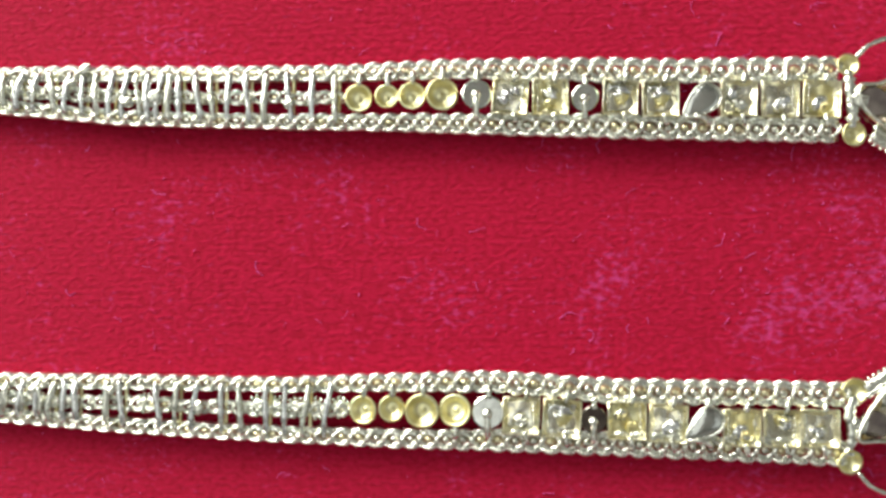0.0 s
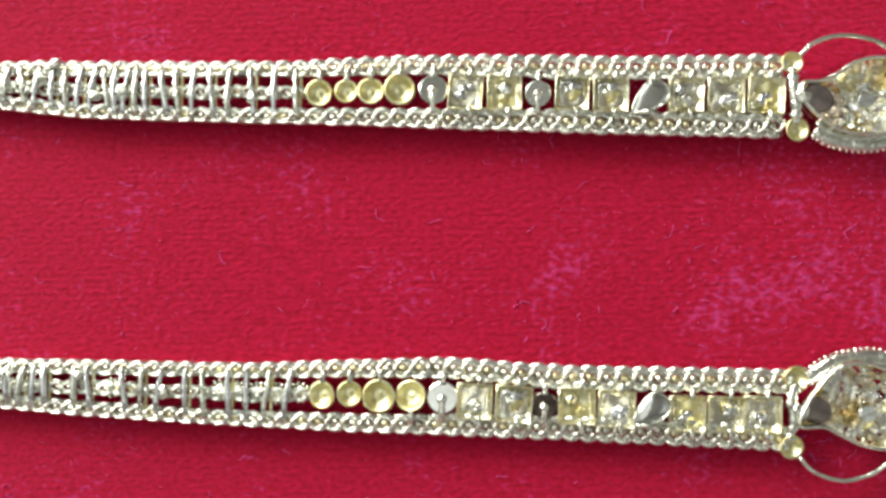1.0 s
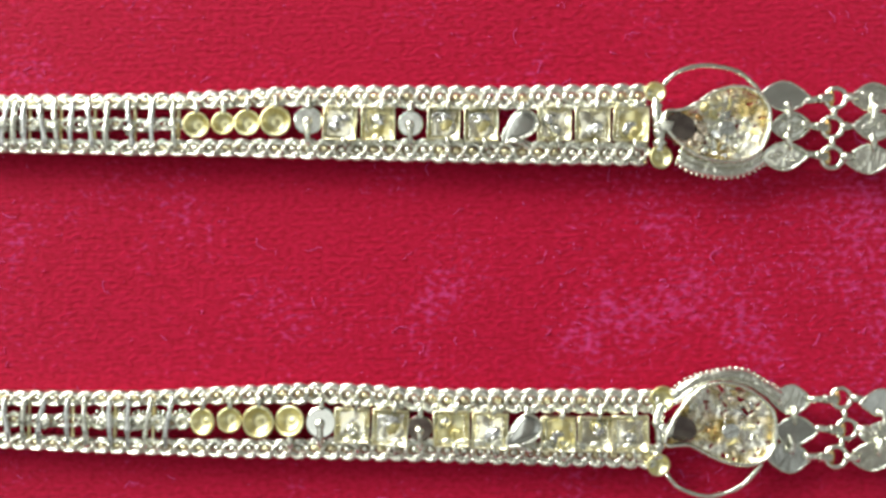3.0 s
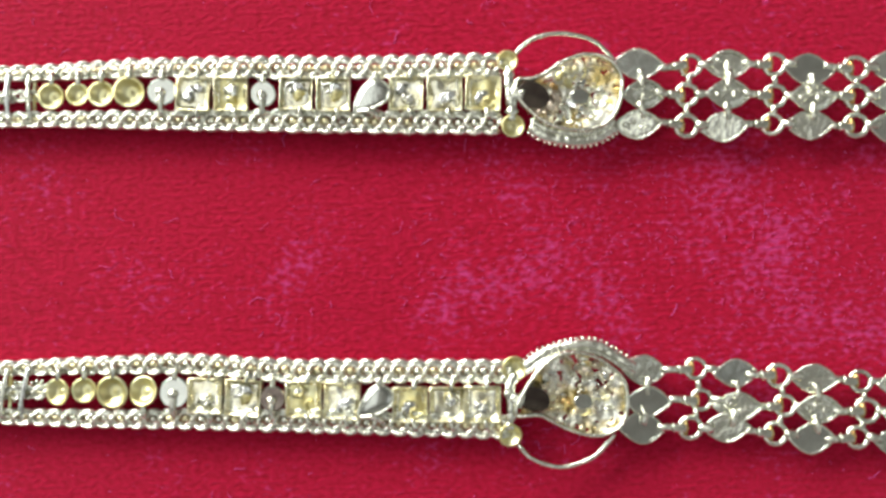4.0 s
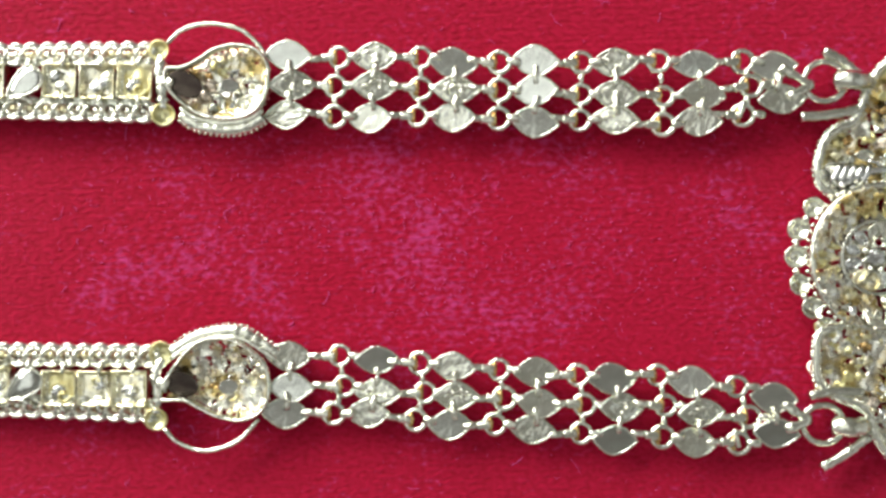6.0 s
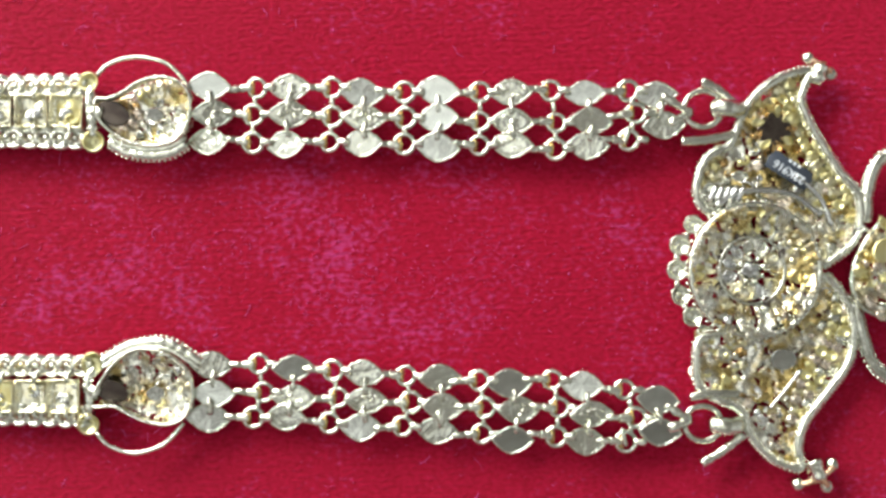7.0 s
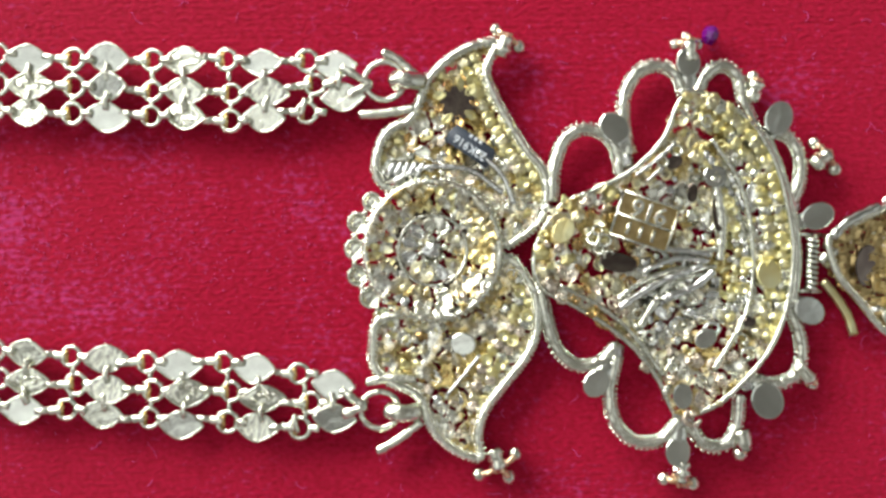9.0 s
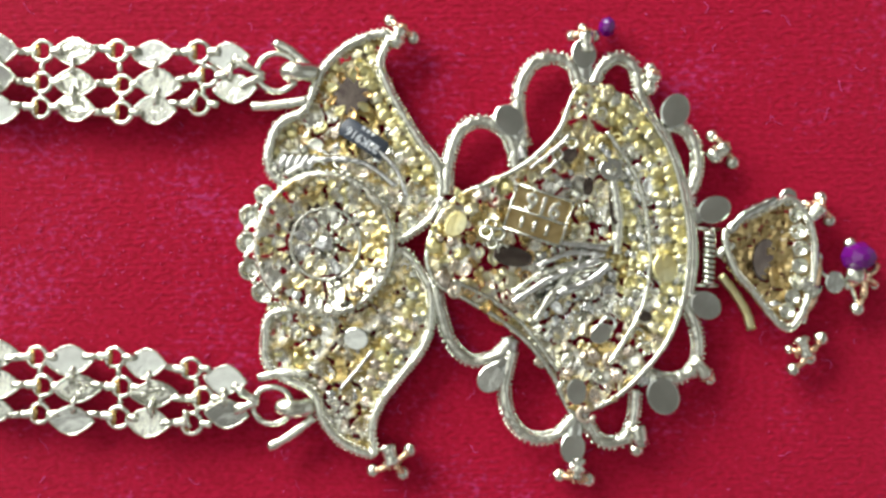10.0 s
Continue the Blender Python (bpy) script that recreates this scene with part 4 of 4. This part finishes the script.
            piece("cast_petal", r.choice(kind[tint]), group, x, y, hollow(x, y) + 0.7, r.uniform(-16, 16), r.uniform(-16, 16), math.degrees(a) + r.uniform(-20, 20), (1.15, 0.95, 0.75))
    for k in range(11):
        a = 2 * math.pi * k / 11
        x, y = cx + rad * 0.36 * math.cos(a), cy + rad * 0.36 * math.sin(a)
        piece("petal", r.choice(PETALS[r.choice(("pale", "cast", "silver"))]), group, x, y, hollow(x, y) + 0.9, r.uniform(-20, 20), r.uniform(-20, 20), math.degrees(a), 1.25)
    for a in (0.5, 1.9, 2.7, 3.6, 5.2):
        # small plates coloured dark in place of a dark reflection
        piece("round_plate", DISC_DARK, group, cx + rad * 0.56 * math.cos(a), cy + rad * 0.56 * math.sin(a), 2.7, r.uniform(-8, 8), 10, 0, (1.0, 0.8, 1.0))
    piece("rosette_heart", LUMPS["silver"][1], group, cx, cy, 2.4, 0, 0, 20, (1.7, 1.8, 1.3), "bright lumpy solder heart")
    for k in range(8):
        a = 2 * math.pi * k / 8 + 0.3
        piece("grain", GRAIN, group, cx + 1.9 * math.cos(a), cy + 1.9 * math.sin(a), 2.5, s=r.uniform(0.3, 0.55))
    for x, y, q in [(149.4, 5.2, 1.48), (147.4, 2.0, 1.65), (147.1, -1.9, 1.65), (147.7, -5.8, 1.65), (149.6, -9.0, 1.65), (151.5, -11.5, 1.24)]:
        piece("scallop_cup", BOWL_PALE, group, x, y, 2.6, rnd.uniform(-12, 12), rnd.uniform(-12, 12), 0, q * 0.95)
    for x, y, q in [(148.4, 3.5, 0.58), (147.0, 0.1, 0.58), (147.1, -4.0, 0.58), (148.3, -7.5, 0.58), (150.7, -10.5, 0.58)]:
        piece("scallop_grain", GRAIN, group, x, y, 2.6, s=q)
    # the printed plate and the plate coloured as a dark reflection, in the upper wing
    shard = [(2.6 * (1 + 0.28 * noise.noise(Vector((math.cos(a) * 1.7, math.sin(a) * 1.7, 4)))) * math.cos(a), 2.7 * (1 + 0.35 * noise.noise(Vector((math.cos(a) * 2.3, math.sin(a) * 2.3, 8)))) * math.sin(a)) for a in [2 * math.pi * k / 22 for k in range(22)]]
    part("dark_plate", plate(bmesh.new(), [(161.5 + p[0], 20.2 + p[1]) for p in shard], 2.5, 0.4, 0.08), DARK_REFLECTION, group, "polished gold plate with ragged edges, dark reflection put in its colour", smooth=False)
    for k in range(9):
        a = 0.7 * k
        piece("petal", rnd.choice(PETALS[rnd.choice(("amber", "yellow", "cast"))]), group, 161.5 + 2.7 * math.cos(a), 20.2 + 2.8 * math.sin(a), 3.0, rnd.uniform(-20, 20), rnd.uniform(-20, 20), math.degrees(a) + rnd.uniform(-30, 30), rnd.uniform(0.7, 1.1))
    x, y = (163.8, 13.8)
    w = bmesh.new()
    plate(w, [(-3.6, -1.5), (3.6, -1.5), (3.9, 0.0), (3.4, 1.5), (-3.4, 1.5), (-3.9, 0.0)], -0.2, 0.4, 0.06)
    for v in w.verts:
        v.co = Matrix.Rotation(radians(-32), 3, "Z") @ v.co + Vector((x, y, 3.4))
    tag = part("stamp_plate", w, INK, group, "dark hallmark plate with pale print")
    writing(tag, "22K916", (x - 0.15, y - 0.3, 3.66), 1.75, 148, PRINT)
    for k in range(3):
        bar = box(bmesh.new(), -1.0 + k * 0.8, -0.5 + k * 0.8, 0.95, 1.4, 0, 0.05)
        for v in bar.verts:
            v.co = Matrix.Rotation(radians(-32), 3, "Z") @ v.co + Vector((x, y, 3.64))
        part("print_bar", bar, PRINT, tag, smooth=False)
    bead_cluster(group, [(167.0, 31.4, 1.07), (168.6, 30.4, 0.8), (170.5, 29.0, 1.1), (168.2, 28.3, 0.8)])
    bead_cluster(group, [(171.8, -31.6, 1.07), (170.9, -35.0, 1.15), (166.5, -34.8, 1.07), (168.4, -32.2, 0.91)])
    # hooks that hold the chains
    for (hx, hy, hr), claws in (([(150.7, 23.2, 2.96)][0], ([(150.3, 27.5), (153.1, 26.0), (156.1, 23.4)], [(147.3, 18.0), (150.8, 18.3), (155.3, 19.2)])), ([(151.5, -25.6, 2.88)][0], ([(149.4, -21.5), (152.9, -20.8), (156.8, -20.8)], [(151.3, -31.7), (154.4, -29.8), (157.7, -27.1)]))):
        bm = bmesh.new()
        tube(bm, [(hx + hr * math.cos(2 * math.pi * k / 28), hy + hr * 0.95 * math.sin(2 * math.pi * k / 28), 2.3) for k in range(28)], 0.5, 8, True)
        part("jump_ring", bm, GOLD, group)
        bm = bmesh.new()
        tube(bm, spline([(hx + 1.5, hy, 2.6), (hx + 2.6, hy, 3.6), (hx + 4.0, hy - 0.1, 3.4), (hx + 5.5, hy, 2.4)], 0.4), 1.35, 12, wob=0.15)
        part("hook", bm, GOLD, group)
        for c in claws:
            bm = bmesh.new()
            tube(bm, spline(lift(c, 2.6), 0.5), 0.75, 8, wob=0.15)
            part("claw", bm, GOLD, group)
    return group


def writing(parent, text, at, size, turn, mat):
    cu = bpy.data.curves.new("writing", "FONT")
    cu.body, cu.size, cu.extrude, cu.bevel_depth = text, size * MM, 0.06 * MM, 0.035 * size * MM * (1 if size > 2 else 0.2)
    cu.align_x, cu.align_y = "CENTER", "CENTER"
    cu.materials.append(mat)
    ob = new("writing", cu)
    ob.matrix_basis = pose(at[0] * MM, at[1] * MM, at[2] * MM, 0, 0, turn)
    return under(ob, parent)


crescent()


ZONES_FAN = [(194.8, 16.9, 5, 'yellow yellow cast'), (179.5, 4.1, 4, 'yellow cast blush amber'), (177.2, -1.8, 4, 'blush yellow cast'), (182.2, -1.6, 4, 'amber cast yellow'), (190.1, 7.7, 3, 'amber cast'), (196.7, 8.7, 5, 'pale silver cast'), (204.3, 2.4, 5, 'pale silver yellow'), (193.9, -9.5, 6, 'silver pale silver'), (194.2, -18.6, 6, 'blush pale cast'), (202.4, -15.8, 6, 'blush cast pale'), (185.7, -9.8, 4, 'blush amber cast'), (202.1, -6.0, 5, 'silver silver yellow'), (198.2, -12.7, 4, 'silver pale amber')]


def fan():
    outline = [(173.6, -1.9), (174.4, 1.0), (177.3, 5.4), (182.2, 7.9), (187.5, 10.9), (191.9, 15.6), (194.2, 21.3), (196.6, 22.7), (200.0, 21.4), (203.9, 19.1), (207.7, 14.1), (210.1, 7.5), (211.4, 0.1), (210.9, -7.4), (208.8, -13.9), (205.1, -19.1), (200.9, -23.0), (196.0, -25.0), (194.4, -24.0), (192.1, -19.5), (188.3, -14.9), (184.0, -11.7), (179.0, -8.9), (175.2, -7.0), (173.7, -4.4)]
    cx, cy = (198.6, -1.1)
    group = thing("fan_pendant", (cx, cy), "fan-shaped gold pendant lying face down with looped beaded edges", "pendant")
    edge = spline(lift(outline, 3.6), 0.4, True)
    bm = bmesh.new()
    tube(bm, edge, 0.42, 8, True, 0.15)
    part("frame", bm, GOLD, group)
    poly = flat_of(edge)
    dish = lambda x, y: 0.4 + 2.6 * min(1.0, (((x - cx) / 19) ** 2 + ((y - cy) / 23) ** 2))
    bm = fretwork(bmesh.new(), poly, dish, 0.3, 3.0, 1.3, 0.2, 21)
    cast_part("openwork_dish", bm, DEEP_SHADED, group, 0.4, "cast yellow gold openwork sheet")
    sx, sy = (189.4, 3.4)
    casting(group, poly, 31, lambda x, y: dish(x, y) + 0.5, ZONES_FAN, (0.55, 1.5), [(sx, sy, 5.6), (185.9, -2.7, 2.2)], 280)
    loops = [[(176.0, 6.0), (176.3, 11.4), (177.8, 15.5), (180.8, 17.0), (184.0, 15.8), (185.6, 13.2), (186.0, 10.1)],
             [(187.4, 13.3), (186.3, 17.5), (186.3, 22.1), (188.3, 25.7), (191.5, 26.6), (194.1, 25.1), (195.3, 21.5)],
             [(196.9, 22.2), (198.0, 25.2), (200.4, 26.9), (202.9, 25.5), (203.9, 21.8), (205.4, 18.5)],
             [(206.8, 14.9), (208.4, 17.2), (210.9, 16.5), (212.4, 13.8), (212.5, 10.1), (211.2, 6.7)],
             [(174.8, -7.2), (175.9, -11.8), (177.5, -15.8), (180.5, -18.1), (184.2, -17.3), (186.2, -14.8)],
             [(186.3, -16.4), (185.4, -22.2), (186.6, -26.7), (189.5, -29.1), (193.3, -28.6), (195.9, -25.6)],
             [(196.9, -25.6), (199.5, -29.1), (202.8, -29.1), (204.3, -26.2), (204.6, -21.6)],
             [(205.8, -19.1), (209.1, -20.0), (212.4, -18.9), (213.6, -15.6), (212.8, -11.4), (211.4, -8.6)]]
    for run in loops:
        bm = bmesh.new()
        rope(bm, spline(lift(run, 2.3), 0.3), 0.95, 0.6, both=True)
        part("beaded_loop", bm, GOLD, group)
    bm = bmesh.new()
    rope(bm, spline(lift([(205.4, 18.5), (208.0, 14.9), (210.9, 7.1), (212.3, -0.7), (211.9, -8.2)], 2.6), 0.3), 0.9, 0.6, side=-1)
    part("beaded_edge", bm, GOLD, group)
    for x, y, q in [(184.8, 17.1, 2.06), (195.4, 27.1, 1.81), (208.9, 19.2, 2.14), (215.0, 5.0, 1.98), (214.2, -8.9, 1.98), (183.3, -20.5, 1.81), (195.5, -30.2, 1.81), (208.4, -22.3, 2.31)]:
        bm = bmesh.new()
        ux, uy = (cx - x), (cy - y)
        n = math.hypot(ux, uy)
        tube(bm, spline([(x, y, 2.7), (x + ux / n * 1.8, y + uy / n * 1.8, 2.75), (x + ux / n * 3.8, y + uy / n * 3.8, 2.4)], 0.5), 1.35, 9, wob=0.3, flat=0.42)
        part("tab_neck", bm, PLAQUE, group)
        piece("round_tab", DISC, group, x, y, 3.35, rnd.uniform(-9, 9), rnd.uniform(-9, 9), math.degrees(math.atan2(uy, ux)), (q * 1.22, q * 1.0, 1.3), "round brushed gold tab")
    # solder where neighbouring loops run together
    for x, y, q in ((186.7, 12.4, 1.5), (196.0, 22.6, 1.5), (206.3, 16.6, 1.4), (186.2, -15.6, 1.5), (196.3, -25.4, 1.5), (205.3, -20.0, 1.4), (175.3, 4.6, 1.3), (174.6, -6.6, 1.3), (211.6, 6.4, 1.2), (211.8, -8.4, 1.2)):
        piece("solder_joint", rnd.choice(LUMPS["silver"]), group, x, y, 2.8, rnd.uniform(-10, 10), rnd.uniform(-10, 10), rnd.uniform(0, 360), (q, q, 1.3))
    # wires across the inside
    for run, w in (([(199.1, 15.9), (203.9, 9.0), (206.0, -0.1), (205.3, -9.2), (200.4, -18.0)], 0.42), ([(201.9, 0.2), (197.8, -0.9), (194.1, -0.9)], 0.5), ([(200.7, -2.9), (194.5, -3.6), (189.6, -5.5), (186.0, -8.1)], 0.55), ([(200.4, -4.0), (195.0, -4.7), (190.5, -6.6), (186.9, -9.4)], 0.45), ([(177.3, -6.3), (183.1, -9.1), (188.2, -13.0), (193.0, -19.1)], 0.4), ([(199.9, 10.5), (201.3, 3.9), (201.3, -1.9)], 0.9), ([(194.6, -4.6), (191.4, -8.8), (189.4, -12.2)], 0.7)):
        bm = bmesh.new()
        tube(bm, spline([(p[0], p[1], dish(*p) + 1.5) for p in run], 0.5), w, 8, wob=0.4)
        part("inner_wire", bm, GOLD, group)
    # strips of soft beads along the curved side
    over = lambda x, y: dish(x, y) + 0.9
    bead_strip(group, [(198.0, 19.9), (203.0, 16.7), (206.9, 11.5), (208.7, 5.8), (209.6, -0.8), (209.1, -8.2), (207.3, -14.0)], 3.6, over, "yellow yellow cast pale", 15)
    bead_strip(group, [(198.2, 13.3), (202.0, 8.1), (204.3, 0.7), (204.1, -5.9), (201.8, -11.7)], 2.2, over, "pale yellow silver cast", 16)
    for run, w in (([(199.9, -1.1), (195.3, -0.6), (190.8, -0.4)], 0.5), ([(199.5, -2.1), (194.5, -1.9), (189.6, -3.9)], 0.45), ([(198.7, -2.8), (192.2, -5.4), (186.1, -9.3)], 0.55), ([(192.7, -7.9), (197.1, -6.1), (200.3, -3.5)], 0.7), ([(188.0, 10.1), (192.0, 13.4), (193.6, 15.2)], 0.3), ([(189.6, 9.3), (192.1, 11.5)], 0.3)):
        part("inner_wire", tube(bmesh.new(), spline([(p[0], p[1], dish(*p) + 2.2) for p in run], 0.5), w, 8, wob=0.4), SILVER, group)
    # dark backing plates: smooth gold with its dark reflection painted in
    for x, y, q, v, turn, m in (185.9, -2.7, 2.9, 1.5, -8, DISC_DARK), (200.7, 5.4, 0.9, 3.2, 4, DISC_DARK), (199.9, 10.5, 1.7, 1.7, 0, DISC), (199.2, -13.5, 1.8, 1.4, 30, DISC), (195.6, -21.8, 1.5, 1.9, 10, DISC), (177.5, 1.7, 2.0, 1.5, 60, DISC_YELLOW), (208.2, -3.7, 1.8, 2.2, 0, DISC_YELLOW), (193.7, 12.3, 1.3, 1.0, 40, DISC_DARK), (196.7, 7.9, 0.8, 1.4, 0, DISC_DARK), (205.5, -10.8, 1.0, 0.8, 0, DISC_DARK):
        piece("backing_plate", m, group, x, y, dish(x, y) + 2.0, rnd.uniform(-8, 8), rnd.uniform(-8, 8), turn, (q, v, 1.2))
    # the stamped hallmark plate
    w, h, a = 4.25, 3.3, -17
    turn = Matrix.Rotation(radians(a), 3, "Z")
    bm = plate(bmesh.new(), [(-w, -h), (w, -h), (w, h), (-w, h)], -0.3, 0.5, 0.03)
    for v in bm.verts:
        v.co = turn @ v.co + Vector((sx, sy, 4.0))
    tag = part("stamp_plate", bm, ANTIQUE, group, "dull yellow gold hallmark plate with raised letters", smooth=False)
    bm = bmesh.new()
    for run in ([(-w, -h), (w, -h), (w, h), (-w, h), (-w, -h)], [(-w, -0.1), (w, -0.1)]):
        for p, q in zip(run, run[1:]):
            u, v = turn @ Vector((*p, 0)), turn @ Vector((*q, 0))
            tube(bm, [(sx + u.x, sy + u.y, 4.25), (sx + v.x, sy + v.y, 4.25)], 0.24, 6)
    part("raised_border", bm, GOLD, tag)
    up = turn @ Vector((0.2, 1.6, 0))
    writing(tag, "916", (sx + up.x, sy + up.y, 4.26), 3.6, 180 + a, GOLD)
    for k in range(3):
        u, v = turn @ Vector((-2.0 + 1.9 * k, -2.6, 0)), turn @ Vector((-2.0 + 1.9 * k, -0.8, 0))
        part("raised_bar", tube(bmesh.new(), [(sx + u.x, sy + u.y, 4.28), (sx + v.x, sy + v.y, 4.28)], 0.34, 8), GOLD, tag)
    curl = mesh_of("wire_curl", torus(0.8, 0.26, 12, 6), GOLD)
    for x, y in [(182.6, 1.9), (183.8, 0.5), (182.9, -0.9), (184.4, -1.7), (182.0, 0.7), (195.5, 19.5), (194.0, 14.0), (198.0, 18.3), (192.0, 12.3), (187.2, -8.1), (189.0, -10.1), (194.2, -17.8), (190.7, -13.4), (197.2, -7.8)]:
        piece("wire_curl", curl, group, x, y, dish(x, y) + 1.8, rnd.uniform(-20, 20), rnd.uniform(-20, 20), 0, rnd.uniform(0.8, 1.2))
    # beads round the edge
    bead_cluster(group, [(193.7, 30.0, 0.91), (195.3, 31.2, 0.82), (197.0, 30.1, 0.99), (196.4, 28.6, 0.74)])
    bead_cluster(group, [(205.4, 25.4, 1.15), (206.0, 23.1, 0.91)])
    bead_cluster(group, [(214.8, 15.9, 0.99), (216.2, 14.1, 0.82), (217.9, 12.1, 1.15)])
    bead_cluster(group, [(193.9, -34.6, 1.07), (198.2, -35.1, 1.15), (196.0, -33.3, 0.91), (197.2, -35.3, 0.74)])
    bead_cluster(group, [(205.1, -30.4, 1.24), (205.9, -28.6, 0.91)])
    bead_cluster(group, [(214.0, -18.4, 1.07), (215.6, -19.8, 0.99)])
    x, y = (198.9, 31.5)
    bm = lathe(bmesh.new(), [(0, -1.7), (1.0, -1.3), (1.5, 0), (1.1, 1.1), (0, 1.6)], x, y, 2.0, 9, 0.85)
    part("gem_bead", bm, STONE, group, "violet faceted stone bead", smooth=False)
    # coil hinge
    hx, hy = (214.7, -1.9)
    bm = bmesh.new()
    coil = [(hx + 0.75 * math.cos(t * 2 * math.pi), hy - 3.9 + 0.78 * t, 2.4 + 0.75 * math.sin(t * 2 * math.pi)) for t in [k / 12 for k in range(121)]]
    tube(bm, coil, 0.33, 6)
    part("coil", bm, GOLD, group, "wire coil of the hinge")
    bm = bmesh.new()
    tube(bm, [(hx + 1.6, hy + 4.2, 2.2), (hx - 2.4, hy + 4.2, 2.2)], 0.35, 7)
    tube(bm, [(hx + 1.6, hy - 4.2, 2.2), (hx - 2.4, hy - 4.2, 2.2)], 0.35, 7)
    tube(bm, [(hx, hy - 4.6, 2.4), (hx, hy + 4.6, 2.4)], 0.3, 7)
    part("hinge_bar", bm, GOLD, group)
    return group


fan()


def bell():
    outline = [(216.8, 0.7), (217.4, 2.6), (220.4, 4.3), (223.9, 6.1), (226.3, 7.0), (228.9, 4.0), (230.0, -1.4), (229.2, -7.2), (227.1, -11.7), (224.7, -11.1), (221.5, -7.2), (218.4, -3.7)]
    cx, cy = (224.3, -2.0)
    group = thing("bell_pendant", (cx, cy), "small gold bell-shaped drop with round beads and a violet stone", "pendant")
    edge = spline(lift(outline, 3.0), 0.3, True)
    bm = bmesh.new()
    rope(bm, edge, 0.55, 0.5, True, side=-1)
    part("frame", bm, GOLD, group)
    poly = flat_of(edge)
    bm = fretwork(bmesh.new(), poly, lambda x, y: 0.9, 0.25, 1.8, 1.2, 0.12, 41)
    cast_part("openwork_dish", bm, ANTIQUE, group, 0.4, "dark yellow gold openwork dish")
    casting(group, poly, 51, lambda x, y: 1.1, [(221.0, 0.0, 4, "amber cast blush"), (226.5, -3.0, 4, "pale silver cast"), (224.5, -8.5, 4, "silver blush silver"), (220.0, -3.5, 3, "blush amber")], (0.6, 1.2), [(223.0, -2.0, 2.6)], 34)
    for p in spline(lift([(227.0, 4.7), (227.9, -0.2), (227.5, -5.2), (226.2, -9.4)], 0), 2.2):
        piece("bowl", BOWL_PALE, group, p.x, p.y, 2.9, rnd.uniform(-20, 20), rnd.uniform(-20, 20), 0, 1.15)
    x, y = (223.0, -2.0)
    piece("dark_plate", DISC_DARK, group, x, y, 2.4, 3, 17, 0, (2.3, 3.1, 1), "polished centre, dark reflection put in its colour")
    bm = bmesh.new()
    tube(bm, spline(lift([(217.1, 1.9), (219.1, 4.1), (222.0, 5.8), (223.8, 6.7)], 3.3), 0.5), 0.8, 8, wob=0.4)
    part("edge_bar", bm, PLAQUE, group)
    bm = bmesh.new()
    tube(bm, spline(lift([(216.7, -4.5), (218.6, -6.7), (220.5, -9.5), (221.5, -12.3)], 2.0), 0.5), 0.7, 8, wob=0.2, flat=0.6)
    part("yellow_strip", bm, YELLOW, group, "bent yellow gold strip")
    bead_cluster(group, [(231.0, 7.3, 1.07), (232.4, 4.1, 1.07), (229.8, 5.5, 0.82), (228.8, 6.3, 0.74)])
    bead_cluster(group, [(230.9, -1.4, 0.91), (230.2, -7.6, 0.99), (228.8, -10.5, 0.99)])
    bead_cluster(group, [(231.7, -13.3, 1.15), (230.1, -16.2, 1.15), (227.8, -18.0, 1.07), (227.2, -15.1, 0.74)])
    bead_cluster(group, [(235.6, 0.7, 0.99), (236.9, -8.8, 1.15), (235.5, -5.4, 0.82), (239.3, -5.2, 0.82), (239.6, -2.3, 0.49)])
    for x, y, q in [(226.1, 7.2, 1.24), (233.3, -5.0, 1.48)]:
        piece("round_tab", DISC, group, x, y, 2.5, rnd.uniform(-12, 12), rnd.uniform(-12, 12), 0, (q, q * 1.1, 1.2))
    x, y = (236.7, -1.2)
    bm = lathe(bmesh.new(), [(0, -2.2), (1.4, -1.7), (2.3, 0), (1.6, 1.5), (0.5, 2.1), (0, 2.1)], x, y, 2.3, 10, 1.15)
    part("gem_bead", bm, STONE, group, "violet faceted stone bead", smooth=False)
    bm = bmesh.new()
    tube(bm, spline(lift([(216.0, -1.8), (217.2, -0.5), (218.4, -0.1)], 2.2), 0.5), 0.8, 8)
    tube(bm, spline(lift([(230.1, -2.6), (233.3, -5.0), (235.5, -5.4), (236.9, -8.6)], 2.2), 0.5), 0.35, 8)
    part("link_wire", bm, GOLD, group)
    return group


bell()

# ---- lint on the cloth ----


def lint():
    r = random.Random(99)
    verts, faces = bmesh.new(), None
    for k in range(2000):
        x, y = r.uniform(-70, 240), r.uniform(-60, 60)
        a, n = r.uniform(0, 6.28), r.choice((2, 3, 4))
        step, thick = r.uniform(0.08, 0.22), r.uniform(0.03, 0.06)
        if k < 900:
            x, y = (r.gauss(82, 24), r.gauss(2, 8)) if k % 3 else (r.gauss(120, 18), r.gauss(-6, 8))
        elif k < 1250:
            n, step = r.choice((4, 6, 8)), r.uniform(0.2, 0.4)
        pts = []
        for i in range(n):
            pts.append((x, y, cloth_z(x, y) + 0.09 + 0.07 * math.sin(i)))
            a += r.uniform(-0.8, 0.8)
            x, y = x + step * math.cos(a), y + step * math.sin(a)
        tube(verts, pts, thick, 4)
    ob = new("lint", mesh_of("lint", verts, LINT))
    tagged(ob, "pale lilac lint fibres caught on the velvet", "lint", kind="stuff")


lint()
